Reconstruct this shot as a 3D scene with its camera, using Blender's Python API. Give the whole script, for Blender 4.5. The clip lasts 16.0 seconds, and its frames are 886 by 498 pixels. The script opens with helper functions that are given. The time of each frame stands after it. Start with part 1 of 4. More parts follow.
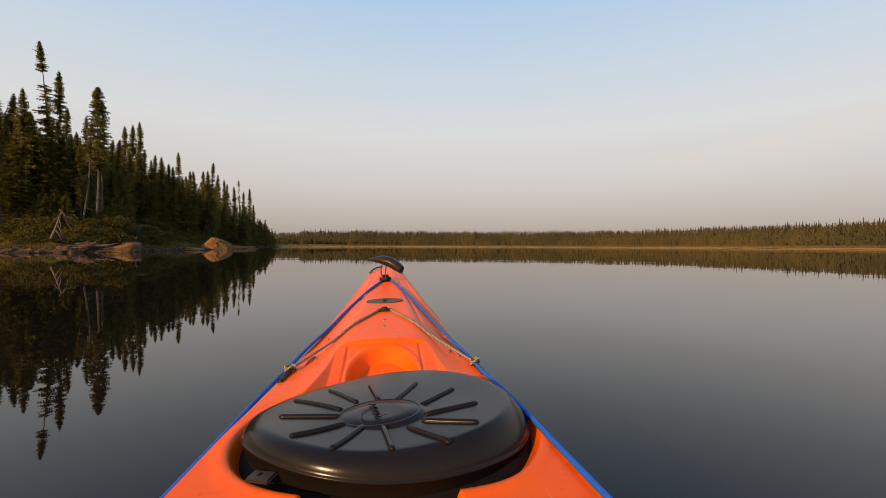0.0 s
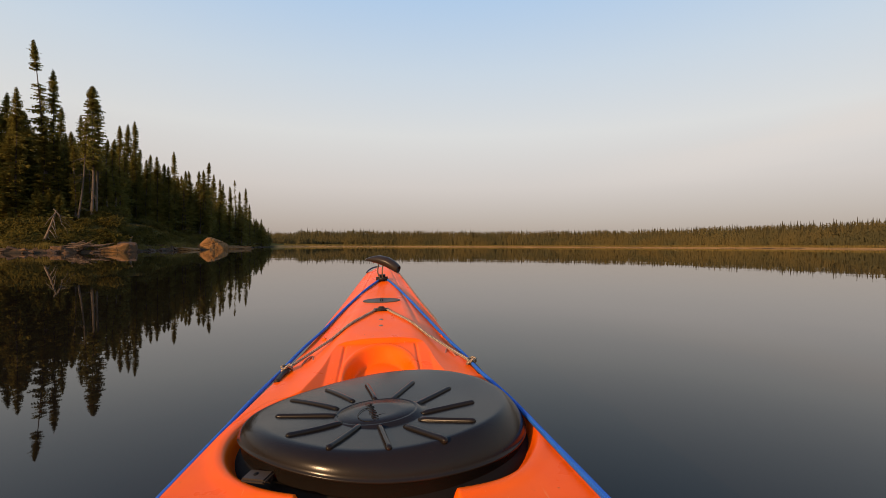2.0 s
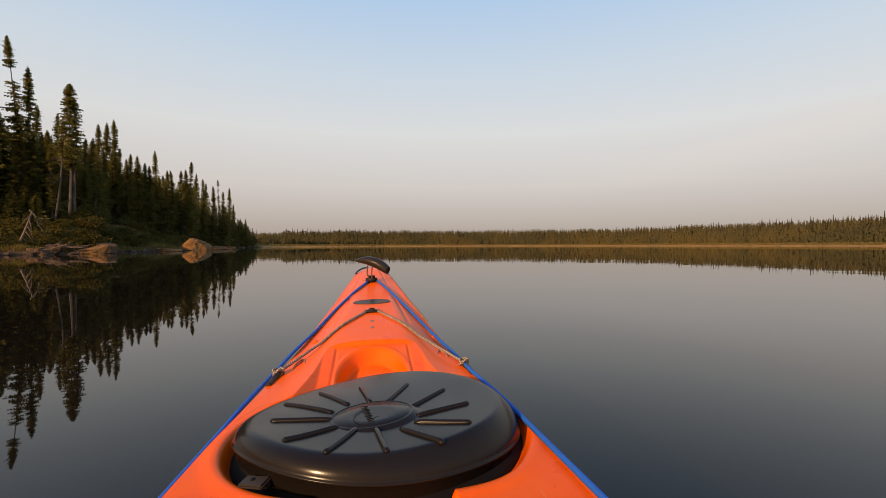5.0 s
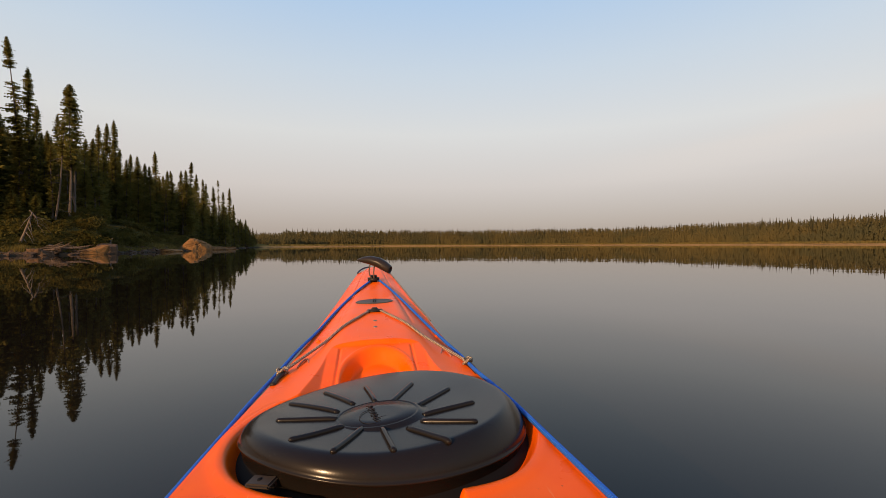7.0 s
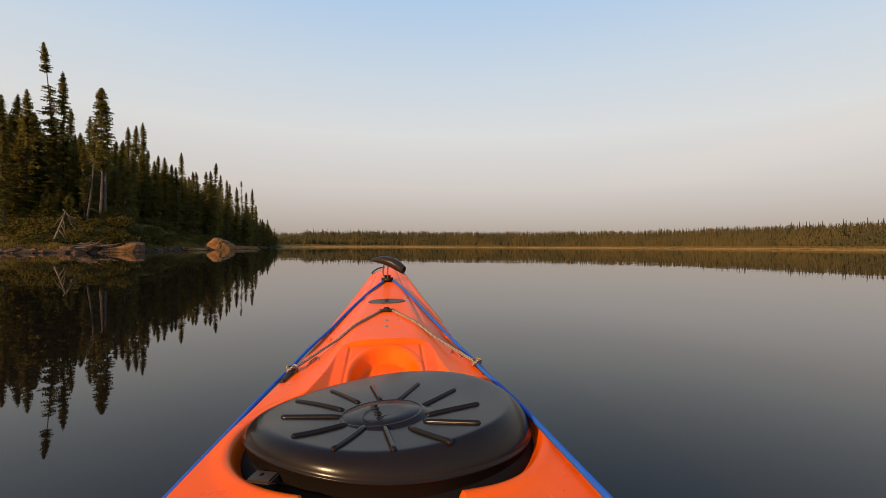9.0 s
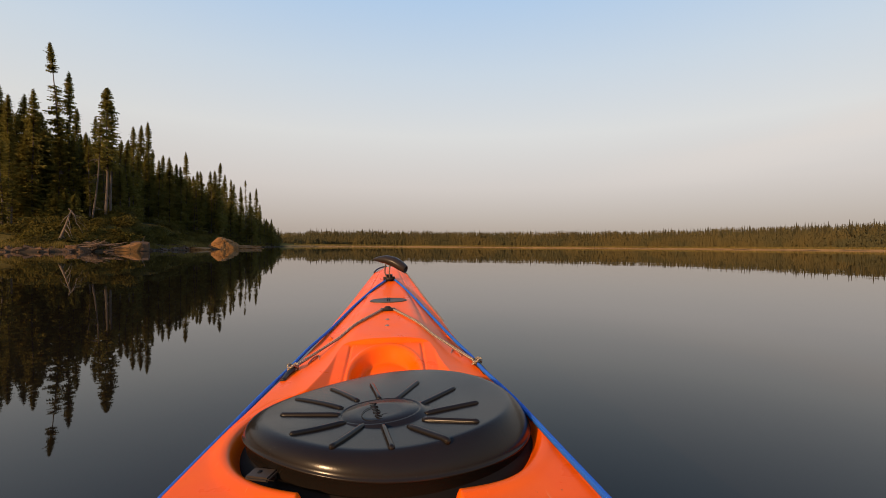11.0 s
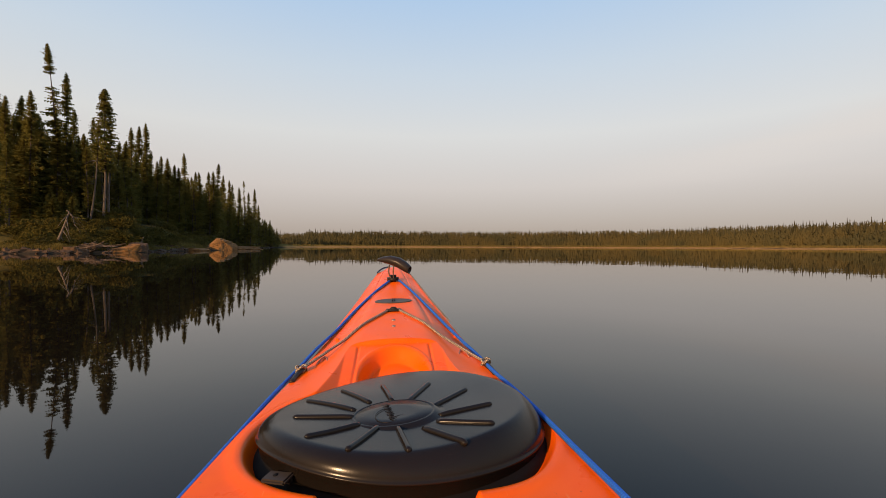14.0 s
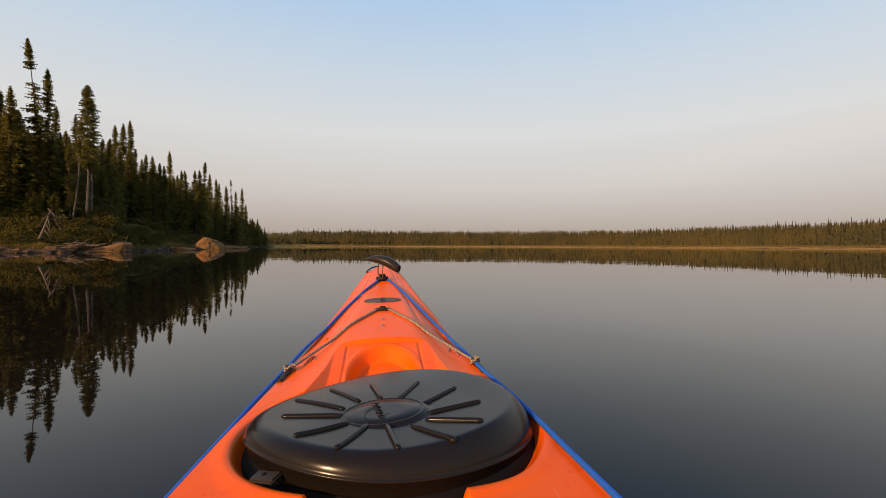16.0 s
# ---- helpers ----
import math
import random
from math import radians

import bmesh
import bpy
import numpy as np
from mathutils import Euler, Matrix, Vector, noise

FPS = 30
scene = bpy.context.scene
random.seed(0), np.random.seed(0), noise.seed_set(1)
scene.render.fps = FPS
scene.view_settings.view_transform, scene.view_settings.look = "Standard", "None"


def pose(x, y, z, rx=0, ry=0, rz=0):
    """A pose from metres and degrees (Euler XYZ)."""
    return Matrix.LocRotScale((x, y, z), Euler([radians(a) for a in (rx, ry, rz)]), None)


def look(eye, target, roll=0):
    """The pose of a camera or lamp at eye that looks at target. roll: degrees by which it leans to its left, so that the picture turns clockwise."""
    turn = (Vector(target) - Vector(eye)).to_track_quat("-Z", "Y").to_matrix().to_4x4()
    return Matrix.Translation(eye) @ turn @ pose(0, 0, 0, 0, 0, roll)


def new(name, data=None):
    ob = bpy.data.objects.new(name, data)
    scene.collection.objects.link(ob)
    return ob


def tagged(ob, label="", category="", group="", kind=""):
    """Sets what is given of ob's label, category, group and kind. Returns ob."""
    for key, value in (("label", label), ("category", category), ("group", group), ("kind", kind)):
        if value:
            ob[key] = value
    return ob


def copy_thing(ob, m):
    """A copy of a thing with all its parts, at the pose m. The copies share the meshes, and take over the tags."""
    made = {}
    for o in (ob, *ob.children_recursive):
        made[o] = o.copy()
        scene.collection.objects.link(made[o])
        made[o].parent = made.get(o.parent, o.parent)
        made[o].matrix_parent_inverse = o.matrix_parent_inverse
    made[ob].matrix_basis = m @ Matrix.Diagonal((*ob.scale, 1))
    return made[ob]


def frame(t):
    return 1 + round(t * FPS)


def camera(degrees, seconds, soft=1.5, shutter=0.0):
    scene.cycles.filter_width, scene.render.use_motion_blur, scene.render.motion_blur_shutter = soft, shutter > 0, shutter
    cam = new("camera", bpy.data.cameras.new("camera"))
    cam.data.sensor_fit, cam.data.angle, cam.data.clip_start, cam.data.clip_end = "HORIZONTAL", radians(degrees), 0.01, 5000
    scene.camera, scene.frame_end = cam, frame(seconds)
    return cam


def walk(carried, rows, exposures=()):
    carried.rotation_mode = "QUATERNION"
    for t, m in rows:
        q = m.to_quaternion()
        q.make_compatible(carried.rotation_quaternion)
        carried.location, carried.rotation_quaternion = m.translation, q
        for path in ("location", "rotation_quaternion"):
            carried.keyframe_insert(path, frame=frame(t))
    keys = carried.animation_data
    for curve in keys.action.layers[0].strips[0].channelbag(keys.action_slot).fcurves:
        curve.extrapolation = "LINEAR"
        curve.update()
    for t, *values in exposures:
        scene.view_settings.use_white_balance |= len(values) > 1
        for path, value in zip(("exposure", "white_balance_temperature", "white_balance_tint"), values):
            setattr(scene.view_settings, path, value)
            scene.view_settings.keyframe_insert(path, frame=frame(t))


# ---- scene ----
from functools import lru_cache

# ---------------------------------------------------------------- camera and its walk
# The camera is clamped over the fore deck of the kayak and turns where it is.
EYE = 0.60
cam = camera(90.0, 16.0, soft=0.6)
ROWS = [
    (0.0, 0.0129, -0.0028, 0.0006, -6.97, -0.38, -0.22),
    (0.5, 0.0053, -0.0043, 0.0010, -8.46, -0.45, -0.02),
    (1.0, -0.0095, -0.0060, 0.0062, -9.76, -0.51, 0.27),
    (1.5, -0.0073, -0.0023, 0.0015, -9.19, -0.53, 0.19),
    (2.0, 0.0130, -0.0029, -0.0007, -7.39, -0.39, -0.20),
    (2.5, 0.0069, -0.0012, 0.0015, -6.84, -0.40, -0.11),
    (3.0, 0.0063, -0.0011, 0.0008, -7.33, -0.41, -0.06),
    (3.5, 0.0076, -0.0042, 0.0010, -8.22, -0.46, 0.01),
    (4.0, -0.0047, -0.0071, 0.0065, -9.56, -0.49, 0.21),
    (6.5, 0.0062, -0.0045, 0.0034, -8.26, -0.44, 0.01),
    (7.0, -0.0101, -0.0031, 0.0041, -9.09, -0.51, 0.27),
    (7.5, 0.0000, 0.0000, 0.0000, -7.65, -0.45, 0.00),
    (8.0, 0.0126, -0.0021, 0.0011, -6.66, -0.33, -0.26),
    (10.5, 0.0144, -0.0026, 0.0002, -6.76, -0.35, -0.26),
    (11.0, 0.0205, -0.0027, -0.0013, -6.27, -0.35, -0.40),
    (11.5, 0.0157, -0.0051, -0.0007, -7.36, -0.39, -0.27),
    (12.0, 0.0074, -0.0045, 0.0015, -8.05, -0.40, -0.10),
    (12.5, -0.0006, -0.0027, 0.0020, -8.44, -0.43, -0.01),
    (13.0, -0.0006, -0.0005, 0.0002, -7.75, -0.43, -0.08),
    (13.5, -0.0012, 0.0008, 0.0005, -7.19, -0.38, -0.18),
    (14.0, -0.0041, 0.0045, -0.0008, -6.43, -0.34, -0.17),
    (14.5, 0.0020, -0.0010, -0.0032, -8.04, -0.45, -0.13),
    (15.0, -0.0048, -0.0068, 0.0045, -9.42, -0.45, 0.05),
    (15.5, -0.0070, -0.0047, 0.0012, -9.67, -0.50, 0.05),
    (16.0, -0.0040, 0.0009, -0.0020, -7.80, -0.40, -0.20),
]
walk(cam, [(t, pose(x, y, EYE + z, 90 + pitch, roll, yaw)) for t, x, y, z, yaw, pitch, roll in ROWS])

# ---------------------------------------------------------------- sky, sun, exposure
SUN_AZ = 222.0      # compass bearing the light comes from, clockwise from the bow (+Y)
SUN_EL = 18.5


def srgb(r, g, b):
    return tuple(((c / 255) / 12.92 if c < 11 else ((c / 255 + 0.055) / 1.055) ** 2.4) for c in (r, g, b)) + (1.0,)


class Nodes:
    """A small wrapper round a node tree."""

    def __init__(self, tree):
        self.tree = tree
        tree.nodes.clear()

    def add(self, kind, inputs=None, **props):
        n = self.tree.nodes.new(kind)
        for k, v in props.items():
            setattr(n, k, v)
        for k, v in (inputs or {}).items():
            s = n.inputs[k]
            if isinstance(v, bpy.types.NodeSocket):
                self.tree.links.new(v, s)
            else:
                s.default_value = v
        return n

    def ramp(self, fac, stops, mode="LINEAR"):
        n = self.add("ShaderNodeValToRGB", {"Fac": fac})
        cr = n.color_ramp
        cr.interpolation = mode
        while len(cr.elements) < len(stops):
            cr.elements.new(0.5)
        for e, (p, c) in zip(cr.elements, stops):
            e.position = p
            e.color = c if len(c) == 4 else (*c, 1)
        return n.outputs["Color"]

    def math(self, op, a, b=0.0, c=0.0, clamp=False):
        n = self.add("ShaderNodeMath", operation=op, use_clamp=clamp)
        for s, v in zip(n.inputs, (a, b, c)):
            if isinstance(v, bpy.types.NodeSocket):
                self.tree.links.new(v, s)
            else:
                s.default_value = v
        return n.outputs[0]

    def mix(self, fac, a, b, blend="MIX"):
        n = self.add("ShaderNodeMix", data_type="RGBA", blend_type=blend)
        for s, v in ((n.inputs[0], fac), (n.inputs[6], a), (n.inputs[7], b)):
            if isinstance(v, bpy.types.NodeSocket):
                self.tree.links.new(v, s)
            else:
                s.default_value = v
        return n.outputs[2]


world = bpy.data.worlds.new("evening_sky")
scene.world = world
world.use_nodes = True
W = Nodes(world.node_tree)
way = W.add("ShaderNodeTexCoord").outputs["Generated"]
xyz = W.add("ShaderNodeSeparateXYZ", {0: way}).outputs
nishita = W.add("ShaderNodeTexSky", sky_type="NISHITA", sun_disc=False, sun_elevation=radians(SUN_EL),
                sun_rotation=radians(SUN_AZ), altitude=300.0, air_density=1.0, dust_density=2.0, ozone_density=1.5)
blue = W.add("ShaderNodeVectorMath", {0: nishita.outputs[0], 1: (0.085, 0.085, 0.085)}, operation="MULTIPLY").outputs[0]
# evening haze: rosy grey over the horizon, thinning into clear blue
haze = W.ramp(xyz["Z"], [(0.0, srgb(171, 156, 147)), (0.045, srgb(189, 175, 166)), (0.13, srgb(217, 207, 200)), (0.24, srgb(228, 227, 224)),
                         (0.36, srgb(211, 223, 234)), (0.48, srgb(187, 213, 241)), (0.75, srgb(118, 168, 226)), (1.0, srgb(92, 142, 208))])
sky = W.mix(0.88, blue, haze)
# a thin veil of cirrus to the north-east
slant = W.math("SUBTRACT", xyz["Z"], W.math("MULTIPLY", W.math("SUBTRACT", xyz["X"], 0.42), 0.15))
veil_noise = W.add("ShaderNodeTexNoise", {"Vector": W.add("ShaderNodeVectorMath", {0: way, 1: (2.0, 2.0, 14.0)}, operation="MULTIPLY").outputs[0], "Scale": 1.6, "Detail": 4.0})
band = W.ramp(W.math("ADD", slant, W.math("MULTIPLY", W.math("SUBTRACT", veil_noise.outputs[0], 0.5), 0.07)),
              [(0.085, (0, 0, 0)), (0.155, (1, 1, 1)), (0.195, (0, 0, 0))], "EASE")
reach = W.ramp(xyz["X"], [(0.30, (0, 0, 0)), (0.75, (1, 1, 1))], "EASE")
sky = W.mix(W.math("MULTIPLY", W.math("MULTIPLY", band, reach), 0.45), sky, srgb(226, 217, 210))
# the hazy glow about the low sun, behind the boat
toward = (math.sin(radians(SUN_AZ)) * math.cos(radians(SUN_EL)), math.cos(radians(SUN_AZ)) * math.cos(radians(SUN_EL)), math.sin(radians(SUN_EL)))
near_sun = W.math("MAXIMUM", W.add("ShaderNodeVectorMath", {0: way, 1: toward}, operation="DOT_PRODUCT").outputs["Value"], 0.0)
sky = W.mix(W.math("MULTIPLY", W.math("POWER", near_sun, 8.0), 0.9), sky, (1.5, 0.88, 0.46, 1))
W.add("ShaderNodeOutputWorld", {0: W.add("ShaderNodeBackground", {0: sky, 1: 1.0}).outputs[0]})

sun = new("sun", bpy.data.lights.new("sun", "SUN"))
sun.data.energy, sun.data.angle, sun.data.color = 5.0, radians(0.6), (1.0, 0.62, 0.33)
a, e = radians(SUN_AZ), radians(SUN_EL)
sun.matrix_world = look(Vector((math.sin(a) * math.cos(e), math.cos(a) * math.cos(e), math.sin(e))) * 50, (0, 0, 0))
scene.view_settings.exposure = 0.0


# ---------------------------------------------------------------- materials
def material(name):
    m = bpy.data.materials.new(name)
    m.use_nodes = True
    return m, Nodes(m.node_tree)


def finish(n, colour, rough=0.5, bump=None, strength=0.3, distance=0.01, **more):
    ins = {"Base Color": colour, "Roughness": rough}
    ins.update({k.replace("_", " "): v for k, v in more.items()})
    if bump is not None:
        ins["Normal"] = n.add("ShaderNodeBump", {"Height": bump, "Strength": strength, "Distance": distance}).outputs[0]
    sh = n.add("ShaderNodeBsdfPrincipled", ins)
    n.add("ShaderNodeOutputMaterial", {0: sh.outputs[0]})


def place(n, scale=1.0, stretch=(1, 1, 1)):
    co = n.add("ShaderNodeTexCoord").outputs["Object"]
    return n.add("ShaderNodeVectorMath", {0: co, 1: tuple(scale * s for s in stretch)}, operation="MULTIPLY").outputs[0]


def noisy(n, vec, scale, detail=4.0, rough=0.55):
    return n.add("ShaderNodeTexNoise", {"Vector": vec, "Scale": scale, "Detail": detail, "Roughness": rough}).outputs[0]


@lru_cache(None)
def plastic_orange():
    m, n = material("orange_polyethylene")
    co = place(n)
    mott = noisy(n, co, 9, 5)
    colour = n.ramp(mott, [(0.3, (0.93, 0.102, 0.001)), (0.7, (0.98, 0.128, 0.002))])
    scratch = n.ramp(noisy(n, place(n, 1, (60, 3.0, 30)), 4, 3), [(0.68, (0, 0, 0)), (0.74, (1, 1, 1))])
    colour = n.mix(n.math("MULTIPLY", scratch, 0.22), colour, (0.95, 0.42, 0.22, 1))
    scuff = n.ramp(noisy(n, place(n, 1, (14, 90, 30)), 5, 4, 0.7), [(0.66, (0, 0, 0)), (0.70, (1, 1, 1))])
    colour = n.mix(n.math("MULTIPLY", scuff, 0.18), colour, (0.62, 0.10, 0.03, 1))
    grit = n.ramp(noisy(n, co, 110, 2), [(0.745, (0, 0, 0)), (0.775, (1, 1, 1))])
    colour = n.mix(n.math("MULTIPLY", grit, 0.55), colour, (0.16, 0.06, 0.03, 1))
    finish(n, colour, n.ramp(mott, [(0.3, (0.25,) * 3), (0.7, (0.40,) * 3)]), noisy(n, co, 260, 3), 0.12, 0.0008, Specular_IOR_Level=0.10)
    return m


@lru_cache(None)
def scuffed_plastic():
    m, n = material("scuffed_plastic")
    g = noisy(n, place(n), 60, 4)
    finish(n, n.ramp(g, [(0.3, (0.34, 0.085, 0.035)), (0.7, (0.50, 0.19, 0.11))]), 0.5, g, 0.2, 0.001)
    return m


@lru_cache(None)
def rubber(shade=0.0095, rough=0.22):
    m, n = material("black_rubber")
    co = place(n)
    dust = n.ramp(noisy(n, co, 14, 6, 0.7), [(0.35, (shade * 1.18, shade * 0.94, shade * 0.74)), (0.75, (shade * 1.38, shade * 1.10, shade * 0.88))])
    speck = n.ramp(noisy(n, co, 280, 2), [(0.745, (0, 0, 0)), (0.78, (1, 1, 1))])
    colour = n.mix(n.math("MULTIPLY", speck, 0.3), dust, (0.25, 0.24, 0.22, 1))
    finish(n, colour, n.ramp(noisy(n, co, 12, 3), [(0.3, (rough - 0.05,) * 3), (0.7, (rough + 0.04,) * 3)]), noisy(n, co, 420, 3), 0.07, 0.0006, Specular_IOR_Level=0.17)
    return m


@lru_cache(None)
def rope(name, c1, c2, turns):
    m, n = material(name)
    uv = n.add("ShaderNodeUVMap").outputs[0]
    s = n.add("ShaderNodeSeparateXYZ", {0: uv}).outputs
    p = n.math("PINGPONG", n.math("ADD", n.math("MULTIPLY", s["X"], turns), n.math("MULTIPLY", s["Y"], 4.0)), 0.5)
    q = n.math("PINGPONG", n.math("SUBTRACT", n.math("MULTIPLY", s["X"], turns), n.math("MULTIPLY", s["Y"], 4.0)), 0.5)
    w = n.math("MULTIPLY", n.math("MINIMUM", p, q), 2.0)
    colour = n.ramp(w, [(0.12, c2), (0.55, c1)])
    finish(n, colour, 0.75, w, 0.9, 0.002)
    return m


@lru_cache(None)
def metal():
    m, n = material("stainless_steel")
    finish(n, (0.34, 0.27, 0.20, 1), n.ramp(noisy(n, place(n), 300, 2), [(0.3, (0.35,) * 3), (0.7, (0.55,) * 3)]), Metallic=1.0)
    return m


@lru_cache(None)
def lake_water():
    m, n = material("lake_water")
    co = n.add("ShaderNodeTexCoord").outputs["Object"]
    swell = n.math("ADD", n.math("MULTIPLY", noisy(n, co, 0.35, 2), 1.0), n.math("MULTIPLY", noisy(n, co, 2.2, 2), 0.12))
    finish(n, (0.0080, 0.0060, 0.0040, 1), 0.015, swell, 1.0, 0.004, IOR=1.26)
    return m


@lru_cache(None)
def foliage(name, dark, light, spread=0.5, thin=0.52):
    m, n = material(name)
    isl = n.add("ShaderNodeNewGeometry").outputs["Random Per Island"]
    ob = n.add("ShaderNodeObjectInfo").outputs["Random"]
    colour = n.mix(n.math("ADD", n.math("MULTIPLY", isl, spread), n.math("MULTIPLY", ob, 1 - spread)), dark, light)
    age = n.ramp(noisy(n, place(n), 1.3, 3), [(0.35, (0, 0, 0)), (0.75, (1, 1, 1))])
    colour = n.mix(n.math("MULTIPLY", age, 0.35), colour, light)
    leaf = n.add("ShaderNodeBsdfPrincipled", {"Base Color": colour, "Roughness": 0.75, "Specular IOR Level": 0.1})
    glow = n.add("ShaderNodeBsdfTranslucent", {"Color": colour})
    n.add("ShaderNodeOutputMaterial", {0: n.add("ShaderNodeMixShader", {0: thin, 1: leaf.outputs[0], 2: glow.outputs[0]}).outputs[0]})
    return m


@lru_cache(None)
def far_leaves():
    """Alder, birch and spruce in stands: olive and golden brown patches."""
    m, n = material("far_wood_leaves")
    g = n.add("ShaderNodeNewGeometry").outputs["Random Per Island"]
    stand = n.ramp(noisy(n, place(n, 1, (1, 1, 0.4)), 0.045, 4), [(0.36, (0.086, 0.080, 0.038)), (0.60, (0.134, 0.104, 0.039))])
    colour = n.mix(n.math("MULTIPLY", g, 0.30), stand, (0.098, 0.090, 0.042, 1))
    leaf = n.add("ShaderNodeBsdfDiffuse", {"Color": colour})
    glow = n.add("ShaderNodeBsdfTranslucent", {"Color": colour})
    n.add("ShaderNodeOutputMaterial", {0: n.add("ShaderNodeMixShader", {0: 0.38, 1: leaf.outputs[0], 2: glow.outputs[0]}).outputs[0]})
    return m


@lru_cache(None)
def bark(name="spruce_bark", a=(0.055, 0.042, 0.034), b=(0.13, 0.105, 0.082)):
    m, n = material(name)
    co = place(n, 1, (9, 9, 2.0))
    g = noisy(n, co, 2.2, 6, 0.65)
    finish(n, n.ramp(g, [(0.3, a), (0.72, b)]), 0.9, g, 0.8, 0.02)
    return m


@lru_cache(None)
def granite(name="shore_granite", a=(0.22, 0.105, 0.034), b=(0.36, 0.178, 0.056), c=(0.07, 0.045, 0.028), vary=0.75):
    m, n = material(name)
    co = place(n)
    g = noisy(n, co, 2.2, 8, 0.65)
    colour = n.ramp(g, [(0.25, c), (0.45, a), (0.75, b)])
    crack = n.add("ShaderNodeTexVoronoi", {"Vector": n.mix(0.12, co, n.add("ShaderNodeTexNoise", {"Vector": co, "Scale": 2.0}).outputs[1]), "Scale": 1.1}, feature="DISTANCE_TO_EDGE").outputs[0]
    line = n.ramp(crack, [(0.0, (1, 1, 1)), (0.03, (0, 0, 0))])
    colour = n.mix(n.math("MULTIPLY", line, 0.75), colour, (0.035, 0.026, 0.02, 1))
    lichen = n.ramp(noisy(n, co, 2.6, 6, 0.7), [(0.54, (0, 0, 0)), (0.64, (1, 1, 1))])
    colour = n.mix(n.math("MULTIPLY", lichen, 0.55), colour, (0.09, 0.085, 0.06, 1))
    tone = n.add("ShaderNodeObjectInfo").outputs["Random"]
    colour = n.mix(n.math("MULTIPLY", tone, vary), colour, (0.060, 0.042, 0.030, 1))
    finish(n, colour, 0.9, n.math("ADD", g, n.math("MULTIPLY", crack, 0.4)), 0.9, 0.08, Specular_IOR_Level=0.15)
    return m


@lru_cache(None)
def soil():
    """Lake bed, sand at the waterline, golden grass, then moss and forest floor, by height and growth."""
    m, n = material("shore_ground")
    co = n.add("ShaderNodeTexCoord").outputs["Object"]
    z = n.add("ShaderNodeSeparateXYZ", {0: co}).outputs["Z"]
    fine = noisy(n, co, 1.8, 6, 0.65)
    wide = noisy(n, co, 0.12, 4)
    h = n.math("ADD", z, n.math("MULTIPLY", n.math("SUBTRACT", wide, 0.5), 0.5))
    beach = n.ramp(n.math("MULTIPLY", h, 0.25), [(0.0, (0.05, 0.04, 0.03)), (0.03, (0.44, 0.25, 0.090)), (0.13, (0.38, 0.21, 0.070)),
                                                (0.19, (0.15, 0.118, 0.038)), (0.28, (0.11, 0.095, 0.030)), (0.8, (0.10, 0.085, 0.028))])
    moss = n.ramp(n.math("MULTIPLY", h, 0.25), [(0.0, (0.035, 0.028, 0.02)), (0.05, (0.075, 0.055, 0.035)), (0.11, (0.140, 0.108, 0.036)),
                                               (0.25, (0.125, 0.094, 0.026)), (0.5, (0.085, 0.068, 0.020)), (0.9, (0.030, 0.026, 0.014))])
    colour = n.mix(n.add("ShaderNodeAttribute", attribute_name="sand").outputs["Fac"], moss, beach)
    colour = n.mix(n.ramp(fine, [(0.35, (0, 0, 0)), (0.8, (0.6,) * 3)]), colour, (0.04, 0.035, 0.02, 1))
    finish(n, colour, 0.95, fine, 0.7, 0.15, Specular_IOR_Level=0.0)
    return m


# ---------------------------------------------------------------- mesh helpers
def link(name, bm, mat, parent=None, label="", smooth=True):
    me = bpy.data.meshes.new(name)
    bm.to_mesh(me)
    bm.free()
    if smooth:
        me.polygons.foreach_set("use_smooth", [True] * len(me.polygons))
    if mat:
        me.materials.append(mat)
    ob = new(name, me)
    if parent is not None:
        ob.parent = parent
    if label:
        ob["label"] = label
    return ob


def part(name, bm, mat, parent, label="", smooth=True):
    return link(name, bm, mat, parent, label, smooth)


def sheet(name, verts, faces, mat, parent=None, smooth=True, label=""):
    me = bpy.data.meshes.new(name)
    me.from_pydata(verts, [], faces)
    if smooth:
        me.polygons.foreach_set("use_smooth", [True] * len(me.polygons))
    me.materials.append(mat)
    ob = new(name, me)
    if parent is not None:
        ob.parent = parent
    if label:
        ob["label"] = label
    return ob


def tube(bm, pts, radius, sides=8, cap=True):
    """A swept round tube through pts, with UVs: U along in metres, V around."""
    uv = bm.loops.layers.uv.verify()
    pts = [Vector(p) for p in pts]
    rad = radius if isinstance(radius, (list, tuple)) else [radius] * len(pts)
    rings, run, runs = [], 0.0, []
    up = Vector((0, 0, 1))
    for i, p in enumerate(pts):
        if i:
            run += (p - pts[i - 1]).length
        runs.append(run)
        d = (pts[min(i + 1, len(pts) - 1)] - pts[max(i - 1, 0)]).normalized()
        ref = up if abs(d.dot(up)) < 0.95 else Vector((1, 0, 0))
        s = d.cross(ref).normalized()
        u = s.cross(d)
        rings.append([bm.verts.new(p + rad[i] * (math.cos(t) * s + math.sin(t) * u)) for t in (2 * math.pi * k / sides for k in range(sides))])
    for i in range(len(rings) - 1):
        for k in range(sides):
            k2 = (k + 1) % sides
            f = bm.faces.new((rings[i][k], rings[i][k2], rings[i + 1][k2], rings[i + 1][k]))
            for lp, (uu, vv) in zip(f.loops, ((runs[i], k), (runs[i], k + 1), (runs[i + 1], k + 1), (runs[i + 1], k))):
                lp[uv].uv = (uu, vv / sides)
    if cap:
        bm.faces.new(rings[0][::-1])
        bm.faces.new(rings[-1])
    return bm


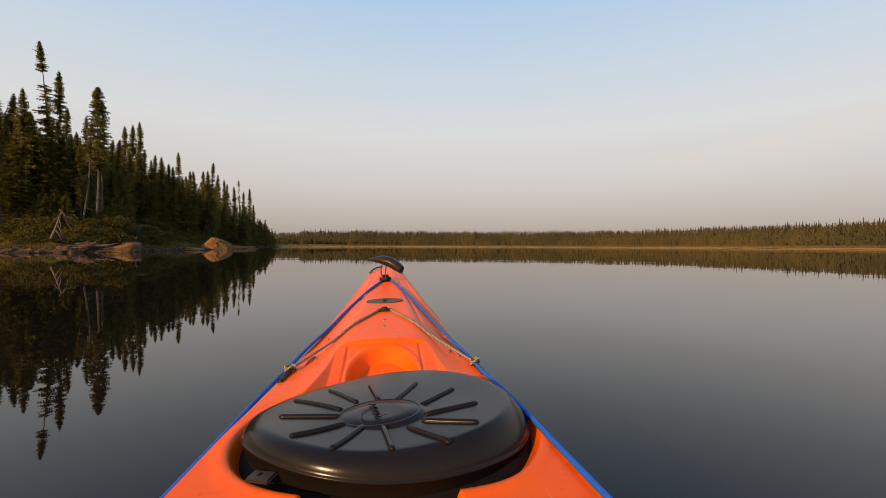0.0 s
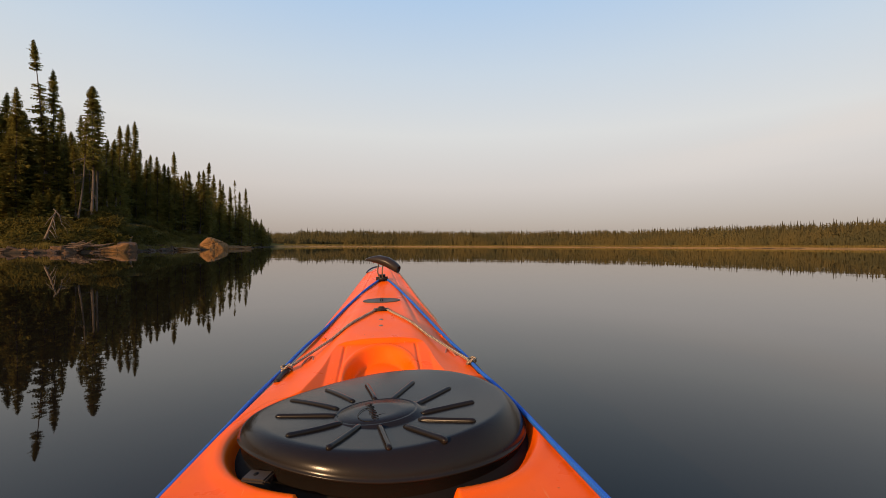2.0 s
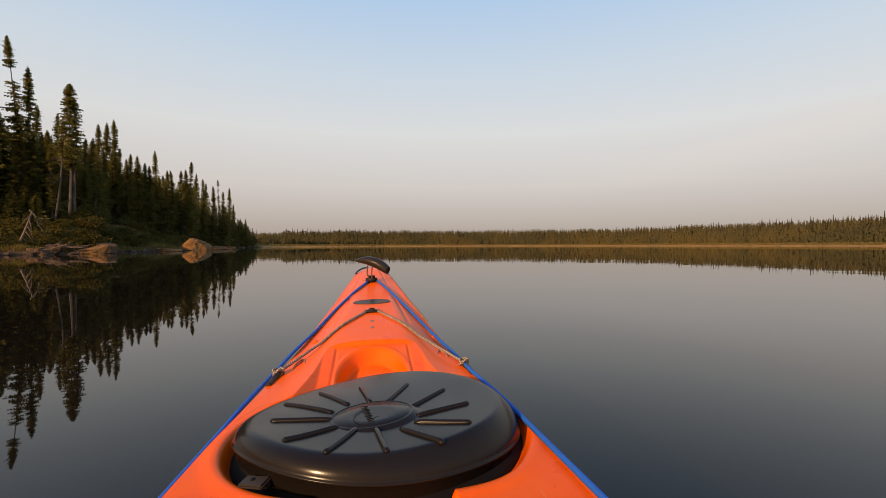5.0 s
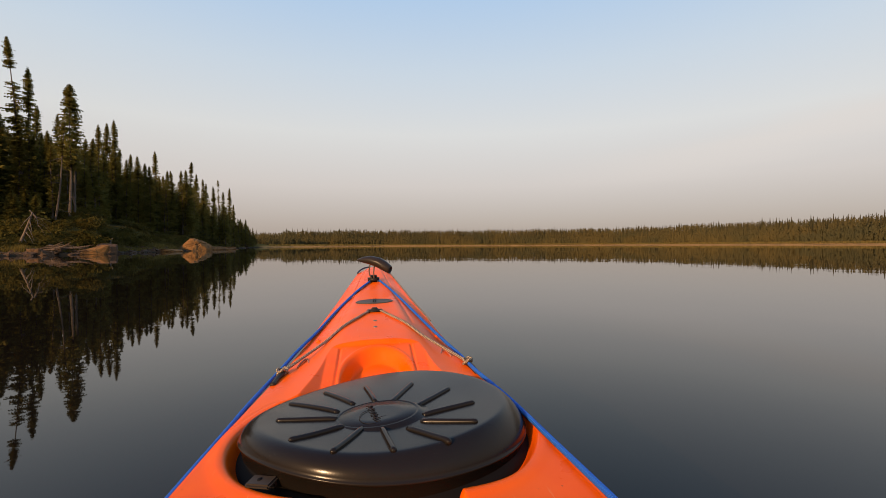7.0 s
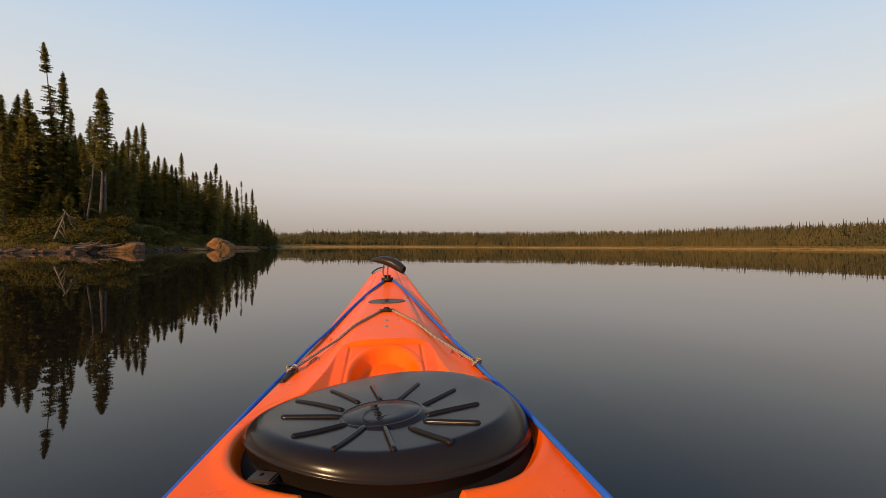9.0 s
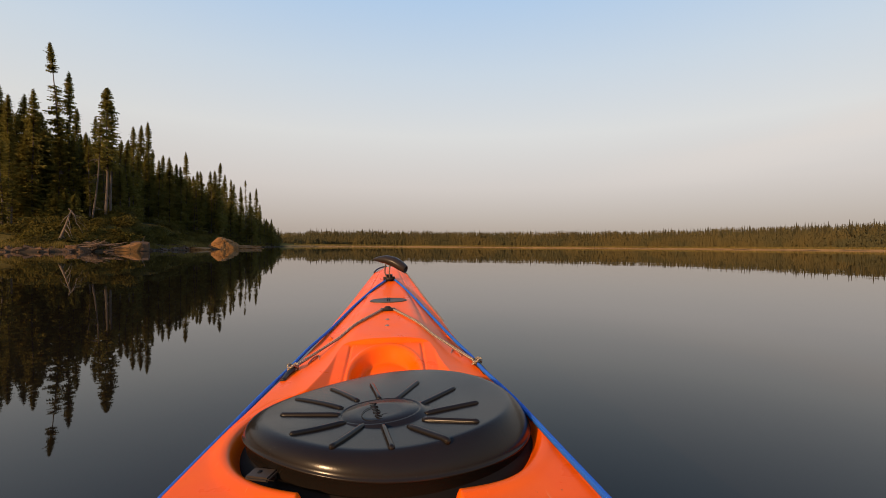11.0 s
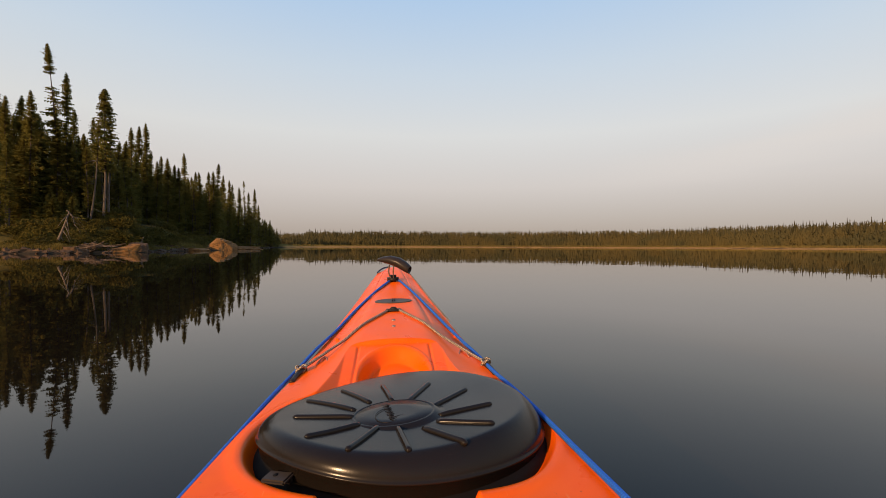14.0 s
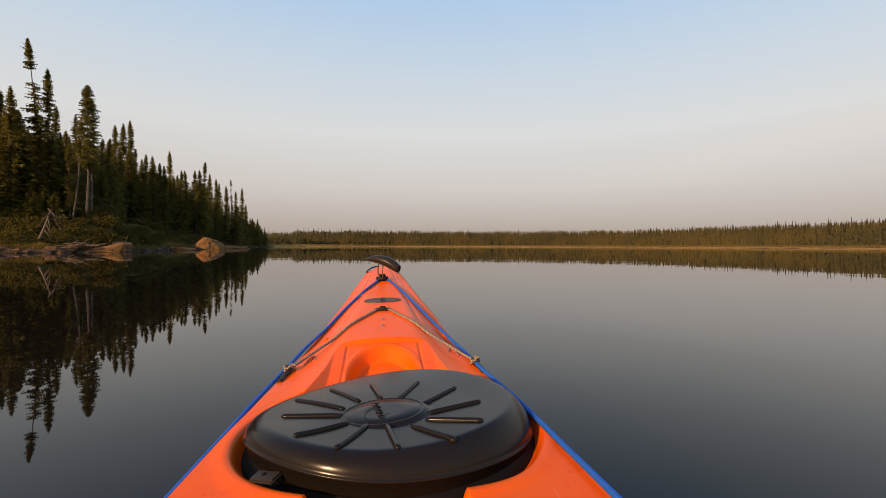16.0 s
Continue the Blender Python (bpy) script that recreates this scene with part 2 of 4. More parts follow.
def smooth_line(pts, n):
    """n points on a Catmull-Rom line through pts."""
    pts = [Vector(p) for p in pts]
    out = []
    for k in range(n):
        f = k / (n - 1) * (len(pts) - 1)
        i = min(int(f), len(pts) - 2)
        t = f - i
        p0, p1, p2, p3 = pts[max(i - 1, 0)], pts[i], pts[i + 1], pts[min(i + 2, len(pts) - 1)]
        out.append(0.5 * (2 * p1 + (p2 - p0) * t + (2 * p0 - 5 * p1 + 4 * p2 - p3) * t * t + (3 * p1 - p0 - 3 * p2 + p3) * t ** 3))
    return out


def lathe(bm, profile, centre=(0, 0, 0), sides=64, warp=None):
    """Turn a profile of (radius, z) round the z axis."""
    rings = []
    c = Vector(centre)
    for r, z in profile:
        if r < 1e-6:
            rings.append([bm.verts.new(c + Vector((0, 0, z)))])
        else:
            ring = []
            for k in range(sides):
                t = 2 * math.pi * k / sides
                v = Vector((r * math.cos(t), r * math.sin(t), z))
                if warp:
                    v = warp(v)
                ring.append(bm.verts.new(c + v))
            rings.append(ring)
    for a_, b_ in zip(rings, rings[1:]):
        for k in range(sides):
            k2 = (k + 1) % sides
            if len(a_) == 1 and len(b_) > 1:
                bm.faces.new((a_[0], b_[k], b_[k2]))
            elif len(b_) == 1 and len(a_) > 1:
                bm.faces.new((a_[k], b_[0], a_[k2]))
            elif len(a_) > 1:
                bm.faces.new((a_[k], b_[k], b_[k2], a_[k2]))
    bmesh.ops.recalc_face_normals(bm, faces=bm.faces)
    return bm


def box(bm, centre, size, m=None, bevel=0.0):
    r = bmesh.ops.create_cube(bm, size=1.0)
    M_ = (m or Matrix.Identity(4)) @ Matrix.Translation(centre) @ Matrix.Diagonal((*size, 1))
    bmesh.ops.transform(bm, matrix=M_, verts=r["verts"])
    if bevel:
        bmesh.ops.bevel(bm, geom=list({e_ for v in r["verts"] for e_ in v.link_edges}), offset=bevel, segments=2, affect="EDGES")
    return bm


def smoothstep(a_, b_, x):
    t = np.clip((x - a_) / (b_ - a_), 0, 1)
    return t * t * (3 - 2 * t)


# ---------------------------------------------------------------- the lake and its shores
def polar(bearing, dist, z=0.0):
    b = radians(bearing)
    return Vector((dist * math.sin(b), dist * math.cos(b), z))


# waterline seen from the kayak: bearing clockwise from the bow, distance in metres
SHORE_B = [-180, -120, -80, -60, -47, -39.5, -34.4, -28.8, -24.2, -20.2, -16.8, -14.3, -13.3, -10.8, -5, 1.9, 16.4, 29.9, 41.3, 50.3, 56, 75, 110, 150, 180]
SHORE_D = [330, 250, 190, 110, 62, 43, 41.5, 44.5, 53.6, 67, 104, 160, 182, 222, 275, 301, 303, 288, 254, 224, 205, 200, 230, 300, 330]


def shore(b):
    return np.interp(b, SHORE_B, SHORE_D)


def slope_factor(b):
    d = shore(b)
    dd = (shore(b + 0.3) - shore(b - 0.3)) / radians(0.6)
    return 1 / np.sqrt(1 + (dd / d) ** 2)


def ground_height(b, r):
    """Height of the ground at a bearing and distance: bed, beach, bank, forest floor."""
    d = (r - shore(b)) * slope_factor(b)
    near = 1 - smoothstep(-16.0, -11.2, b) * (1 - smoothstep(100, 140, b))     # the rocky point rises faster than the far bay
    steep = np.interp(d, [-60, -8, 0, 1.2, 3, 5, 8, 12, 40, 200, 4000], [-4, -0.8, -0.03, 0.25, 0.60, 1.40, 2.15, 2.6, 3.4, 6, 30])
    flat = np.interp(d, [-60, -8, 0, 3, 9, 14, 20, 60, 200, 4000], [-4, -0.5, -0.02, 0.55, 0.75, 1.05, 1.4, 2.2, 6, 40])
    mound = (1.25 * smoothstep(-34.5, -30.5, b) * (1 - smoothstep(-26.5, -24.0, b)) + 0.35 * smoothstep(-26, -23, b)) * smoothstep(1.5, 7, d) * (1 - smoothstep(8.5, 12, d)) * near
    return near * steep + (1 - near) * flat + mound


def build_ground():
    bs = np.concatenate([np.arange(-180, -62, 3.0), np.arange(-62, -9, 0.25), np.arange(-9, 60, 0.75), np.arange(60, 180, 3.0)])
    rs = np.concatenate([[3.0, 15], np.arange(30, 60, 0.7), np.arange(60, 110, 1.4), np.geomspace(110, 420, 80), np.geomspace(450, 4500, 16)])
    verts, faces = [], []
    for b in bs:
        for r in rs:
            v = polar(b, r)
            z = float(ground_height(b, r))
            if z > -0.3:
                z += 0.16 * noise.noise(v * 0.5) + 0.07 * noise.noise(v * 1.7)
            verts.append((v.x, v.y, z))
    n, m_ = len(bs), len(rs)
    for i in range(n):
        j = (i + 1) % n
        for k in range(m_ - 1):
            faces.append((i * m_ + k, i * m_ + k + 1, j * m_ + k + 1, j * m_ + k))
    verts.append((0, 0, -4.2))
    for i in range(n):
        faces.append((i * m_, ((i + 1) % n) * m_, len(verts) - 1))
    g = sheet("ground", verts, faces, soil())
    sand = g.data.attributes.new("sand", "FLOAT", "POINT")
    sand.data.foreach_set("value", [float(smoothstep(-13.7, -13.0, b) * (1 - smoothstep(100, 140, b))) for b in bs for _ in rs] + [0.0])
    tagged(g, "mossy boreal shore ground with sand and golden grass at the waterline", "ground", kind="structure")


def build_water():
    verts, faces = [(0, 0, 0)], []
    k_ = 96
    for r in (40, 4600):
        verts += [(r * math.cos(2 * math.pi * k / k_), r * math.sin(2 * math.pi * k / k_), 0) for k in range(k_)]
    for k in range(k_):
        k2 = (k + 1) % k_
        faces.append((0, 1 + k, 1 + k2))
        faces.append((1 + k, 1 + k_ + k, 1 + k_ + k2, 1 + k2))
    w = sheet("water", verts, faces, lake_water(), smooth=False)
    tagged(w, "calm dark lake water mirroring sky and forest", "water", kind="structure")


build_ground()
build_water()


# the point's waterline as a line on the plan, from the near bank to the tip
LINE = [polar(b, float(shore(b))) for b in np.linspace(-40, -14.4, 240)]
RUN = np.concatenate([[0], np.cumsum([(q - p).length for p, q in zip(LINE, LINE[1:])])])


def on_bank(rng, inland, by_length=0.5):
    """A random spot on the point, that far from the water: bearing and distance."""
    while True:
        if rng.random() < by_length:
            i = int(np.searchsorted(RUN, rng.uniform(0, RUN[-1] * 0.999)))
        else:
            i = rng.randrange(1, len(LINE))
        i = max(1, min(len(LINE) - 1, i))
        t = (LINE[i] - LINE[i - 1]).normalized()
        p = LINE[i] + Vector((-t.y, t.x, 0)) * inland
        b, d = math.degrees(math.atan2(p.x, p.y)), p.length
        if inland < 2 or (d - float(shore(b))) * float(slope_factor(b)) > 0.7 * inland:
            return b, d


# ---------------------------------------------------------------- spruces
def frond(verts, faces, base, yaw, length, droop, width, rng):
    """One drooping spruce branch: ragged side sprays and hanging twigs along a bowed spine."""
    d = Vector((math.cos(yaw), math.sin(yaw), 0))
    s = Vector((-d.y, d.x, 0))
    n = 3
    spine = [base + d * (length * t) + Vector((0, 0, -droop * length * t * (1.3 - 0.9 * t))) for t in (i / n for i in range(n + 1))]
    for i in range(n):
        t = (i + 0.5) / n
        w = width * (1.2 - 0.9 * t) * rng.uniform(0.6, 1.4)
        a_, b_ = spine[i], spine[i + 1]
        tip = d * (length / n * rng.uniform(0.6, 1.3))
        k = len(verts)
        verts.extend([a_, b_, a_ + s * w + tip + Vector((0, 0, -0.3 * w)), a_ - s * w + tip + Vector((0, 0, -0.3 * w)),
                      (a_ + b_) / 2 + tip * 0.4 + Vector((0, 0, -0.8 * w)), (a_ + b_) / 2 + Vector((0, 0, 0.20 * w))])
        faces.extend([(k, k + 1, k + 2), (k, k + 3, k + 1), (k, k + 4, k + 1), (k, k + 1, k + 5)])


def spruce_meshes(seed, height, spread, bare, club, gaps=0.0, lean=0.0, dead=False, lush=1.0, breaks=()):
    """Trunk and crown meshes of one spruce: bare is the share of clear stem, club the thickness of its bunched top."""
    rng = random.Random(seed)
    bend = [Vector((rng.uniform(-1, 1), rng.uniform(-1, 1), 0)) * 0.012 * height for _ in range(4)]
    line = smooth_line([Vector((0, 0, -0.5)), bend[0] + Vector((lean * .35, 0, height * .33)), bend[1] + Vector((lean * .75, 0, height * .66)), bend[2] * 0.8 + Vector((lean, 0, height))], 16)
    r0 = 0.0075 * height + 0.02
    bm = bmesh.new()
    tube(bm, line, [r0 * (1.02 - 0.97 * i / 15) for i in range(16)], 7)

    def at(t):
        f = max(0.0, min(0.9999, t)) * 15
        i = int(f)
        return line[i].lerp(line[min(i + 1, 15)], f - i)

    for _ in range(int(14 + 12 * bare)):       # dead twigs on the clear stem
        t = rng.uniform(0.06, max(0.16, bare * 1.15))
        p, y = at(t), rng.uniform(0, 6.28)
        ln = rng.uniform(0.35, 1.1) * spread
        d = Vector((math.cos(y), math.sin(y), rng.uniform(-0.5, 0.05)))
        tube(bm, [p, p + d * ln * .6, p + d * ln + Vector((0, 0, -.1 * ln))], [0.022, 0.014, 0.005], 3, False)
    trunk = bpy.data.meshes.new("trunk")
    bm.to_mesh(trunk)
    bm.free()
    verts, faces = [], []
    t = bare
    while t < 0.992 and not dead:
        k = (t - bare) / (1 - bare)
        reach_ = 0.92 * spread * ((1 - k) ** 0.66 * (0.6 + 0.4 * min(1, k * 5))) + 0.12 * spread
        reach_ *= 1 + 0.24 * noise.noise(Vector((seed * 1.7, t * 11, 5))) + 0.22 * noise.noise(Vector((seed * 2.3, t * height * 1.6, 9)))
        reach_ *= min(1.0, 0.30 + 2.8 * (1 - k))
        top = 0.0
        if k > 0.70:        # the bunched, rounded top of a black spruce
            top = (0.25 + 1.1 * club) * spread * (min(1.0, (k - 0.66) / 0.10) if k < 0.84 else ((1.02 - k) / 0.18) ** 0.85)
            reach_ = max(reach_, top)
        hole = noise.noise(Vector((seed * 3.1, t * 9, 0))) < -0.18 and k < 0.85
        hole = hole and rng.random() < gaps
        for k0, k1 in breaks:
            hole = hole or (k0 < k < k1 and rng.random() < 0.5)
        if not hole:
            for q in range(max(4, round(lush * rng.randint(9, 12) * (2.1 if top else 0.95)))):
                turn = rng.uniform(0, 6.283)
                clump = noise.noise(Vector((math.cos(turn) * 1.1 + seed, math.sin(turn) * 1.1, t * height * 0.9)))
                if clump < -0.30 and not top:
                    continue
                ln = reach_ * (rng.uniform(0.80, 1.05) * (1 + 0.25 * clump) if top else rng.uniform(0.62, 1.08) * (1 + 0.55 * clump))
                frond(verts, faces, at(t) + Vector((0, 0, rng.uniform(-.5, .5) * min(1.0, 2.2 * (1 - k)))), turn, ln, rng.uniform(0.25, 0.75) * (1.1 - 1.25 * k), 0.11 + 0.23 * ln / lush ** 0.5, rng)
        t += rng.uniform(0.014, 0.022) * (12 / height) ** 0.6 / lush ** 0.5
    tipz = at(0.985)
    for q in range(22):
        frond(verts, faces, tipz - Vector((0, 0, 0.06 * q - 0.1)), q * 2.4, 0.09 + 0.022 * q, -0.7, 0.085, rng)
    crown = bpy.data.meshes.new("crown")
    crown.from_pydata([tuple(v) for v in verts], [], faces)
    return trunk, crown


SPRUCE_GREEN = foliage("spruce_needles", (0.120, 0.120, 0.032, 1), (0.250, 0.212, 0.052, 1), 0.5)
DRIFT_BARK = bark("driftwood_bark", (0.06, 0.040, 0.026), (0.17, 0.11, 0.066))
DEAD_BARK = bark("weathered_bark", (0.07, 0.052, 0.038), (0.20, 0.15, 0.105))


def spruce(name, kinds, label, group="spruces on the point"):
    trunk, crown = kinds
    root = new(name)
    root.empty_display_size = 0.3
    for me, mat, nm in ((trunk, bark(), "trunk"), (crown, SPRUCE_GREEN, "crown")):
        if len(me.polygons) == 0:
            continue
        if not me.materials:
            me.materials.append(mat)
        ob = new(nm, me)
        ob.parent = root
    return tagged(root, label, "tree", group)


KINDS = [  # seed, height, spread, bare share, club top, gaps
    spruce_meshes(1, 12.0, 1.35, 0.10, 0.04, 0.2, lush=0.88), spruce_meshes(2, 12.0, 1.10, 0.16, 0.09, 0.3, lush=0.88),
    spruce_meshes(3, 12.0, 1.50, 0.06, 0.02, 0.1, lush=0.88), spruce_meshes(4, 12.0, 0.95, 0.24, 0.15, 0.4, lush=0.88),
    spruce_meshes(5, 12.0, 1.20, 0.12, 0.06, 0.2, lush=0.88), spruce_meshes(6, 12.0, 0.90, 0.26, 0.13, 0.5, lush=0.88),
    spruce_meshes(7, 12.0, 1.40, 0.08, 0.04, 0.2, lush=0.88), spruce_meshes(8, 12.0, 1.00, 0.20, 0.17, 0.4, lush=0.88),
    spruce_meshes(9, 12.0, 0.95, 0.22, 0.05, 0.9, lush=0.6)]
FILL_LABELS = ["dense dark green spruce with branches to the ground", "slim dark spruce in the crowded stand", "full conical spruce with drooping green boughs",
               "narrow spruce with bare lower stem and bunched top", "dark green spruce of the shore forest", "thin spire-like spruce with sparse boughs",
               "broad spruce with low sweeping boughs", "spruce with a club-shaped top above a thin crown", "thin greyish spruce with a sparse dying top"]
BACK_KINDS = [spruce_meshes(11 + k, 12.0, sp, ba, 0.06, 0.2, lush=0.23) for k, (sp, ba) in enumerate(((1.3, 0.08), (1.15, 0.12), (1.0, 0.2), (1.45, 0.06)))]
protos = [spruce("spruce_tree", k, l) for k, l in zip(KINDS, FILL_LABELS)]


def tree_matrix(bearing, dist, height, ref=12.0, turn=0.0, girth=None):
    s = height / ref
    g_ = girth or s ** 0.7
    p = polar(bearing, dist, float(ground_height(bearing, dist)) - 0.15)
    return Matrix.LocRotScale(p, Euler((0, 0, turn)), Vector((g_, g_, s)))


def set_tree(ob, bearing, dist, height, ref=12.0, turn=0.0, girth=None):
    ob.matrix_basis = tree_matrix(bearing, dist, height, ref, turn, girth)
    return ob


def join_forest(name, stand, label):
    """One mesh out of many (trunk, crown) pairs and their poses: the uncountable depth of the forest."""
    cache, vs, fs, mats, base = {}, [], [], [], 0
    for pair, m in stand:
        for slot, me in enumerate(pair):
            if me.name not in cache:
                co = np.empty(len(me.vertices) * 3, np.float32)
                me.vertices.foreach_get("co", co)
                cache[me.name] = (co.reshape(-1, 3), [tuple(f.vertices) for f in me.polygons])
            co, fc = cache[me.name]
            M_ = np.array(m)
            vs.append(co @ M_[:3, :3].T + M_[:3, 3])
            fs.extend(tuple(i + base for i in f) for f in fc)
            mats.extend([slot] * len(fc))
            base += len(co)
    me = bpy.data.meshes.new(name)
    me.from_pydata(np.concatenate(vs).tolist(), [], fs)
    me.materials.append(bark())
    me.materials.append(SPRUCE_GREEN)
    me.polygons.foreach_set("material_index", mats)
    return tagged(new(name, me), label, "forest", kind="stuff")


def another(ob):
    return copy_thing(ob, Matrix.Identity(4))


# open glade through which the low sun reaches the boulder
GLADE = polar(-20.35, 66.5)
RAY = polar(SUN_AZ, 1.0)


def in_glade(p, half=2.6):
    q = p - GLADE
    along = q.dot(RAY)
    return 0 < along < 45 and abs(q.x * RAY.y - q.y * RAY.x) < half


# the stand's top line over the point: bearing, rise over distance
ENV_B = [-62, -46.5, -39.5, -37.4, -35.9, -33.5, -31.8, -29.7, -28.6, -27.4, -26.4, -24.0, -21.9, -19.6, -18.4, -17.3, -16.0, -15.0, -13.7]
ENV_T = [0.25, 0.235, 0.226, 0.214, 0.203, 0.197, 0.187, 0.177, 0.186, 0.183, 0.150, 0.137, 0.129, 0.121, 0.111, 0.096, 0.066, 0.050, 0.036]


def room(b, d):
    """Height that a tree may reach at that place under the stand's top line."""
    return float(np.interp(b, ENV_B, ENV_T)) * d + 0.6 - float(ground_height(b, d))


# spruces that stand out over the top line: bearing, rise of the tip over distance, kind
BAY_STAND = [(-39.7, 0.250, 2), (-38.9, 0.258, 6), (-38.1, 0.240, 4), (-37.1, 0.245, 0), (-36.5, 0.256, 6), (-35.9, 0.220, 1), (-34.0, 0.297, 7),
             (-33.3, 0.236, 5), (-32.6, 0.196, 0), (-31.9, 0.226, 8), (-29.8, 0.190, 5), (-29.2, 0.192, 1), (-28.65, 0.218, 4), (-28.0, 0.222, 0), (-27.4, 0.230, 7)]
POINT_STAND = [(-27.0, 0.178, 1), (-26.4, 0.160, 0), (-26.0, 0.170, 4), (-25.4, 0.168, 2), (-24.8, 0.156, 1), (-24.4, 0.151, 6), (-23.9, 0.181, 7), (-23.1, 0.135, 3), (-22.7, 0.145, 5),
               (-22.4, 0.145, 1), (-21.5, 0.147, 4), (-21.0, 0.149, 0), (-20.0, 0.143, 2), (-19.3, 0.133, 1), (-19.0, 0.125, 6), (-18.3, 0.120, 0), (-17.3, 0.110, 3), (-16.6, 0.118, 1),
               (-16.2, 0.085, 6), (-15.5, 0.056, 2), (-14.9, 0.055, 0)]


def back_of(b, inland):
    """Distance of a spot that far behind the waterline at a bearing."""
    return float(shore(b)) + inland / float(slope_factor(b))


def tip_height(b, d, rise):
    return rise * d + EYE - float(ground_height(b, d)) + 0.15


for i, (b, rise, k) in enumerate(BAY_STAND + POINT_STAND):
    d = back_of(b, float(np.interp(b, [-27, -21, -16], [10.0, 7.0, 3.0])) + (0.0, 1.6, 0.7, 2.4)[i % 4])
    if k == 7 and b < -30:
        d -= 1.5
    if in_glade(polar(b, d), 1.2):
        continue
    h = tip_height(b, d, rise)
    set_tree(another(protos[k]), b, d, h, turn=i * 1.7, girth=(h / 12) ** 0.5 * (0.85 if k == 7 else 1.0))

tall = spruce("spruce_tree", spruce_meshes(21, 17.0, 1.0, 0.34, 0.10, 0.5, lean=-1.25, breaks=((0.62, 0.70),)), "very tall ragged leaning spruce with bare stem and bunched top")
set_tree(tall, -33.9, 53.0, tip_height(-34.87, 53.0, 0.343), 17.0, 0.55, 1.0)
forked = spruce("spruce_tree", spruce_meshes(26, 14.5, 1.25, 0.40, 0.16, 0.25, lean=0.25), "tall sunlit spruce with yellowish boughs on a bare stem")
set_tree(forked, -31.05, 52.0, tip_height(-30.9, 52.0, 0.282), 14.5, 0.5, 1.0)
companion = spruce("spruce_tree", spruce_meshes(27, 13.5, 0.75, 0.66, 0.20, 0.2), "slim spruce with a club top close beside a taller one")
set_tree(companion, -30.62, 52.4, tip_height(-30.62, 52.4, 0.259), 13.5, 0.9, 1.0)
leaner = spruce("spruce_tree", spruce_meshes(23, 9.0, 0.9, 0.62, 0.0, 0.5, lean=1.7), "thin leaning spruce with a long bare stem")
set_tree(leaner, -32.2, 51.5, 10.0, 9.0, -0.5)
crook = spruce("spruce_tree", spruce_meshes(24, 15.5, 0.8, 0.40, 0.18, 0.9, lean=0.5, breaks=((0.60, 0.72),)), "ragged spruce with crooked thin top and gaps")
set_tree(crook, -20.6, back_of(-20.6, 8.5), tip_height(-20.5, back_of(-20.6, 8.5), 0.166), 15.5, 1.0, 1.0)
bare = spruce("spruce_tree", spruce_meshes(25, 14.0, 0.55, 0.70, 0.10, 0.9, lean=-0.5), "slender half-dead spruce with a pale bare stem")
set_tree(bare, -17.6, back_of(-17.6, 2.5), tip_height(-17.85, back_of(-17.6, 2.5), 0.134), 14.0, 0.3, 1.0)

rng = random.Random(11)
placed, depth = [], []
tries = 0
while len(placed) < 420 and tries < 9000:
    tries += 1
    inland = rng.choice((rng.uniform(8.0, 13), rng.uniform(8.5, 24)))
    b, d = on_bank(rng, inland, 0.55)
    p = polar(b, d)
    if any((p - q).length < 1.25 for q in placed) or b < -40 or in_glade(p):
        continue
    if -38 < b < -24 and inland < 10.5:
        continue
    cap_ = room(b, d) * (rng.uniform(0.68, 1.0) if inland < 13 else rng.uniform(0.85, 1.03))
    h = min(rng.uniform(8.5, 14.0), cap_)
    if h < 2.5:
        continue
    placed.append(p)
    where = (b, d, h, 12.0, rng.uniform(0, 6.28), (h / 12) ** 0.6 * rng.uniform(1.0, 1.3))
    if inland < 12.5 and d < 110 and len(placed) - len(depth) < 245:
        set_tree(another(rng.choice(protos)), *where)
    else:
        depth.append((rng.choice(BACK_KINDS), tree_matrix(*where)))
for pr, b in zip(protos, (-39.5, -38.2, -36.8, -37.4, -36.2, -37.6, -33.0, -31.0, -30.2)):
    d = float(shore(b)) + rng.uniform(14, 20)
    while in_glade(polar(b, d)):
        d += 1.5
    set_tree(pr, b, d, min(rng.uniform(11, 14), room(b, d)))
# the low wooded tip of the point
for i in range(130):
    b = rng.uniform(-24.0, -14.4)
    d = float(shore(b)) + rng.uniform(7.5, 14) / float(slope_factor(b))
    if in_glade(polar(b, d)):
        continue
    h = min(rng.uniform(8, 15), room(b, d) * rng.uniform(0.65, 1.0))
    if h < 1.5:
        continue
    depth.append((rng.choice(BACK_KINDS), tree_matrix(b, d, h, 12.0, rng.uniform(0, 6.28), (h / 12) ** 0.6 * rng.uniform(1.3, 1.75))))
for i in range(48):
    b = rng.uniform(-40.5, -29.5)
    d = float(shore(b)) + rng.uniform(12, 24) / float(slope_factor(b))
    if in_glade(polar(b, d)):
        continue
    h = room(b, d) * rng.uniform(0.72, 0.98)
    depth.append((rng.choice(BACK_KINDS), tree_matrix(b, d, h, 12.0, rng.uniform(0, 6.28), (h / 12) ** 0.6 * rng.uniform(1.2, 1.6))))
for i in range(90):        # low thicket out to the tip
    b = rng.uniform(-17.5, -13.9)
    d = back_of(b, rng.uniform(1.2, 5.0))
    h = room(b, d) * rng.uniform(0.45, 0.95)
    if h > 0.6:
        depth.append((rng.choice(BACK_KINDS), tree_matrix(b, d, h, 12.0, rng.uniform(0, 6.28), (h / 12) ** 0.6 * rng.uniform(1.3, 1.9))))
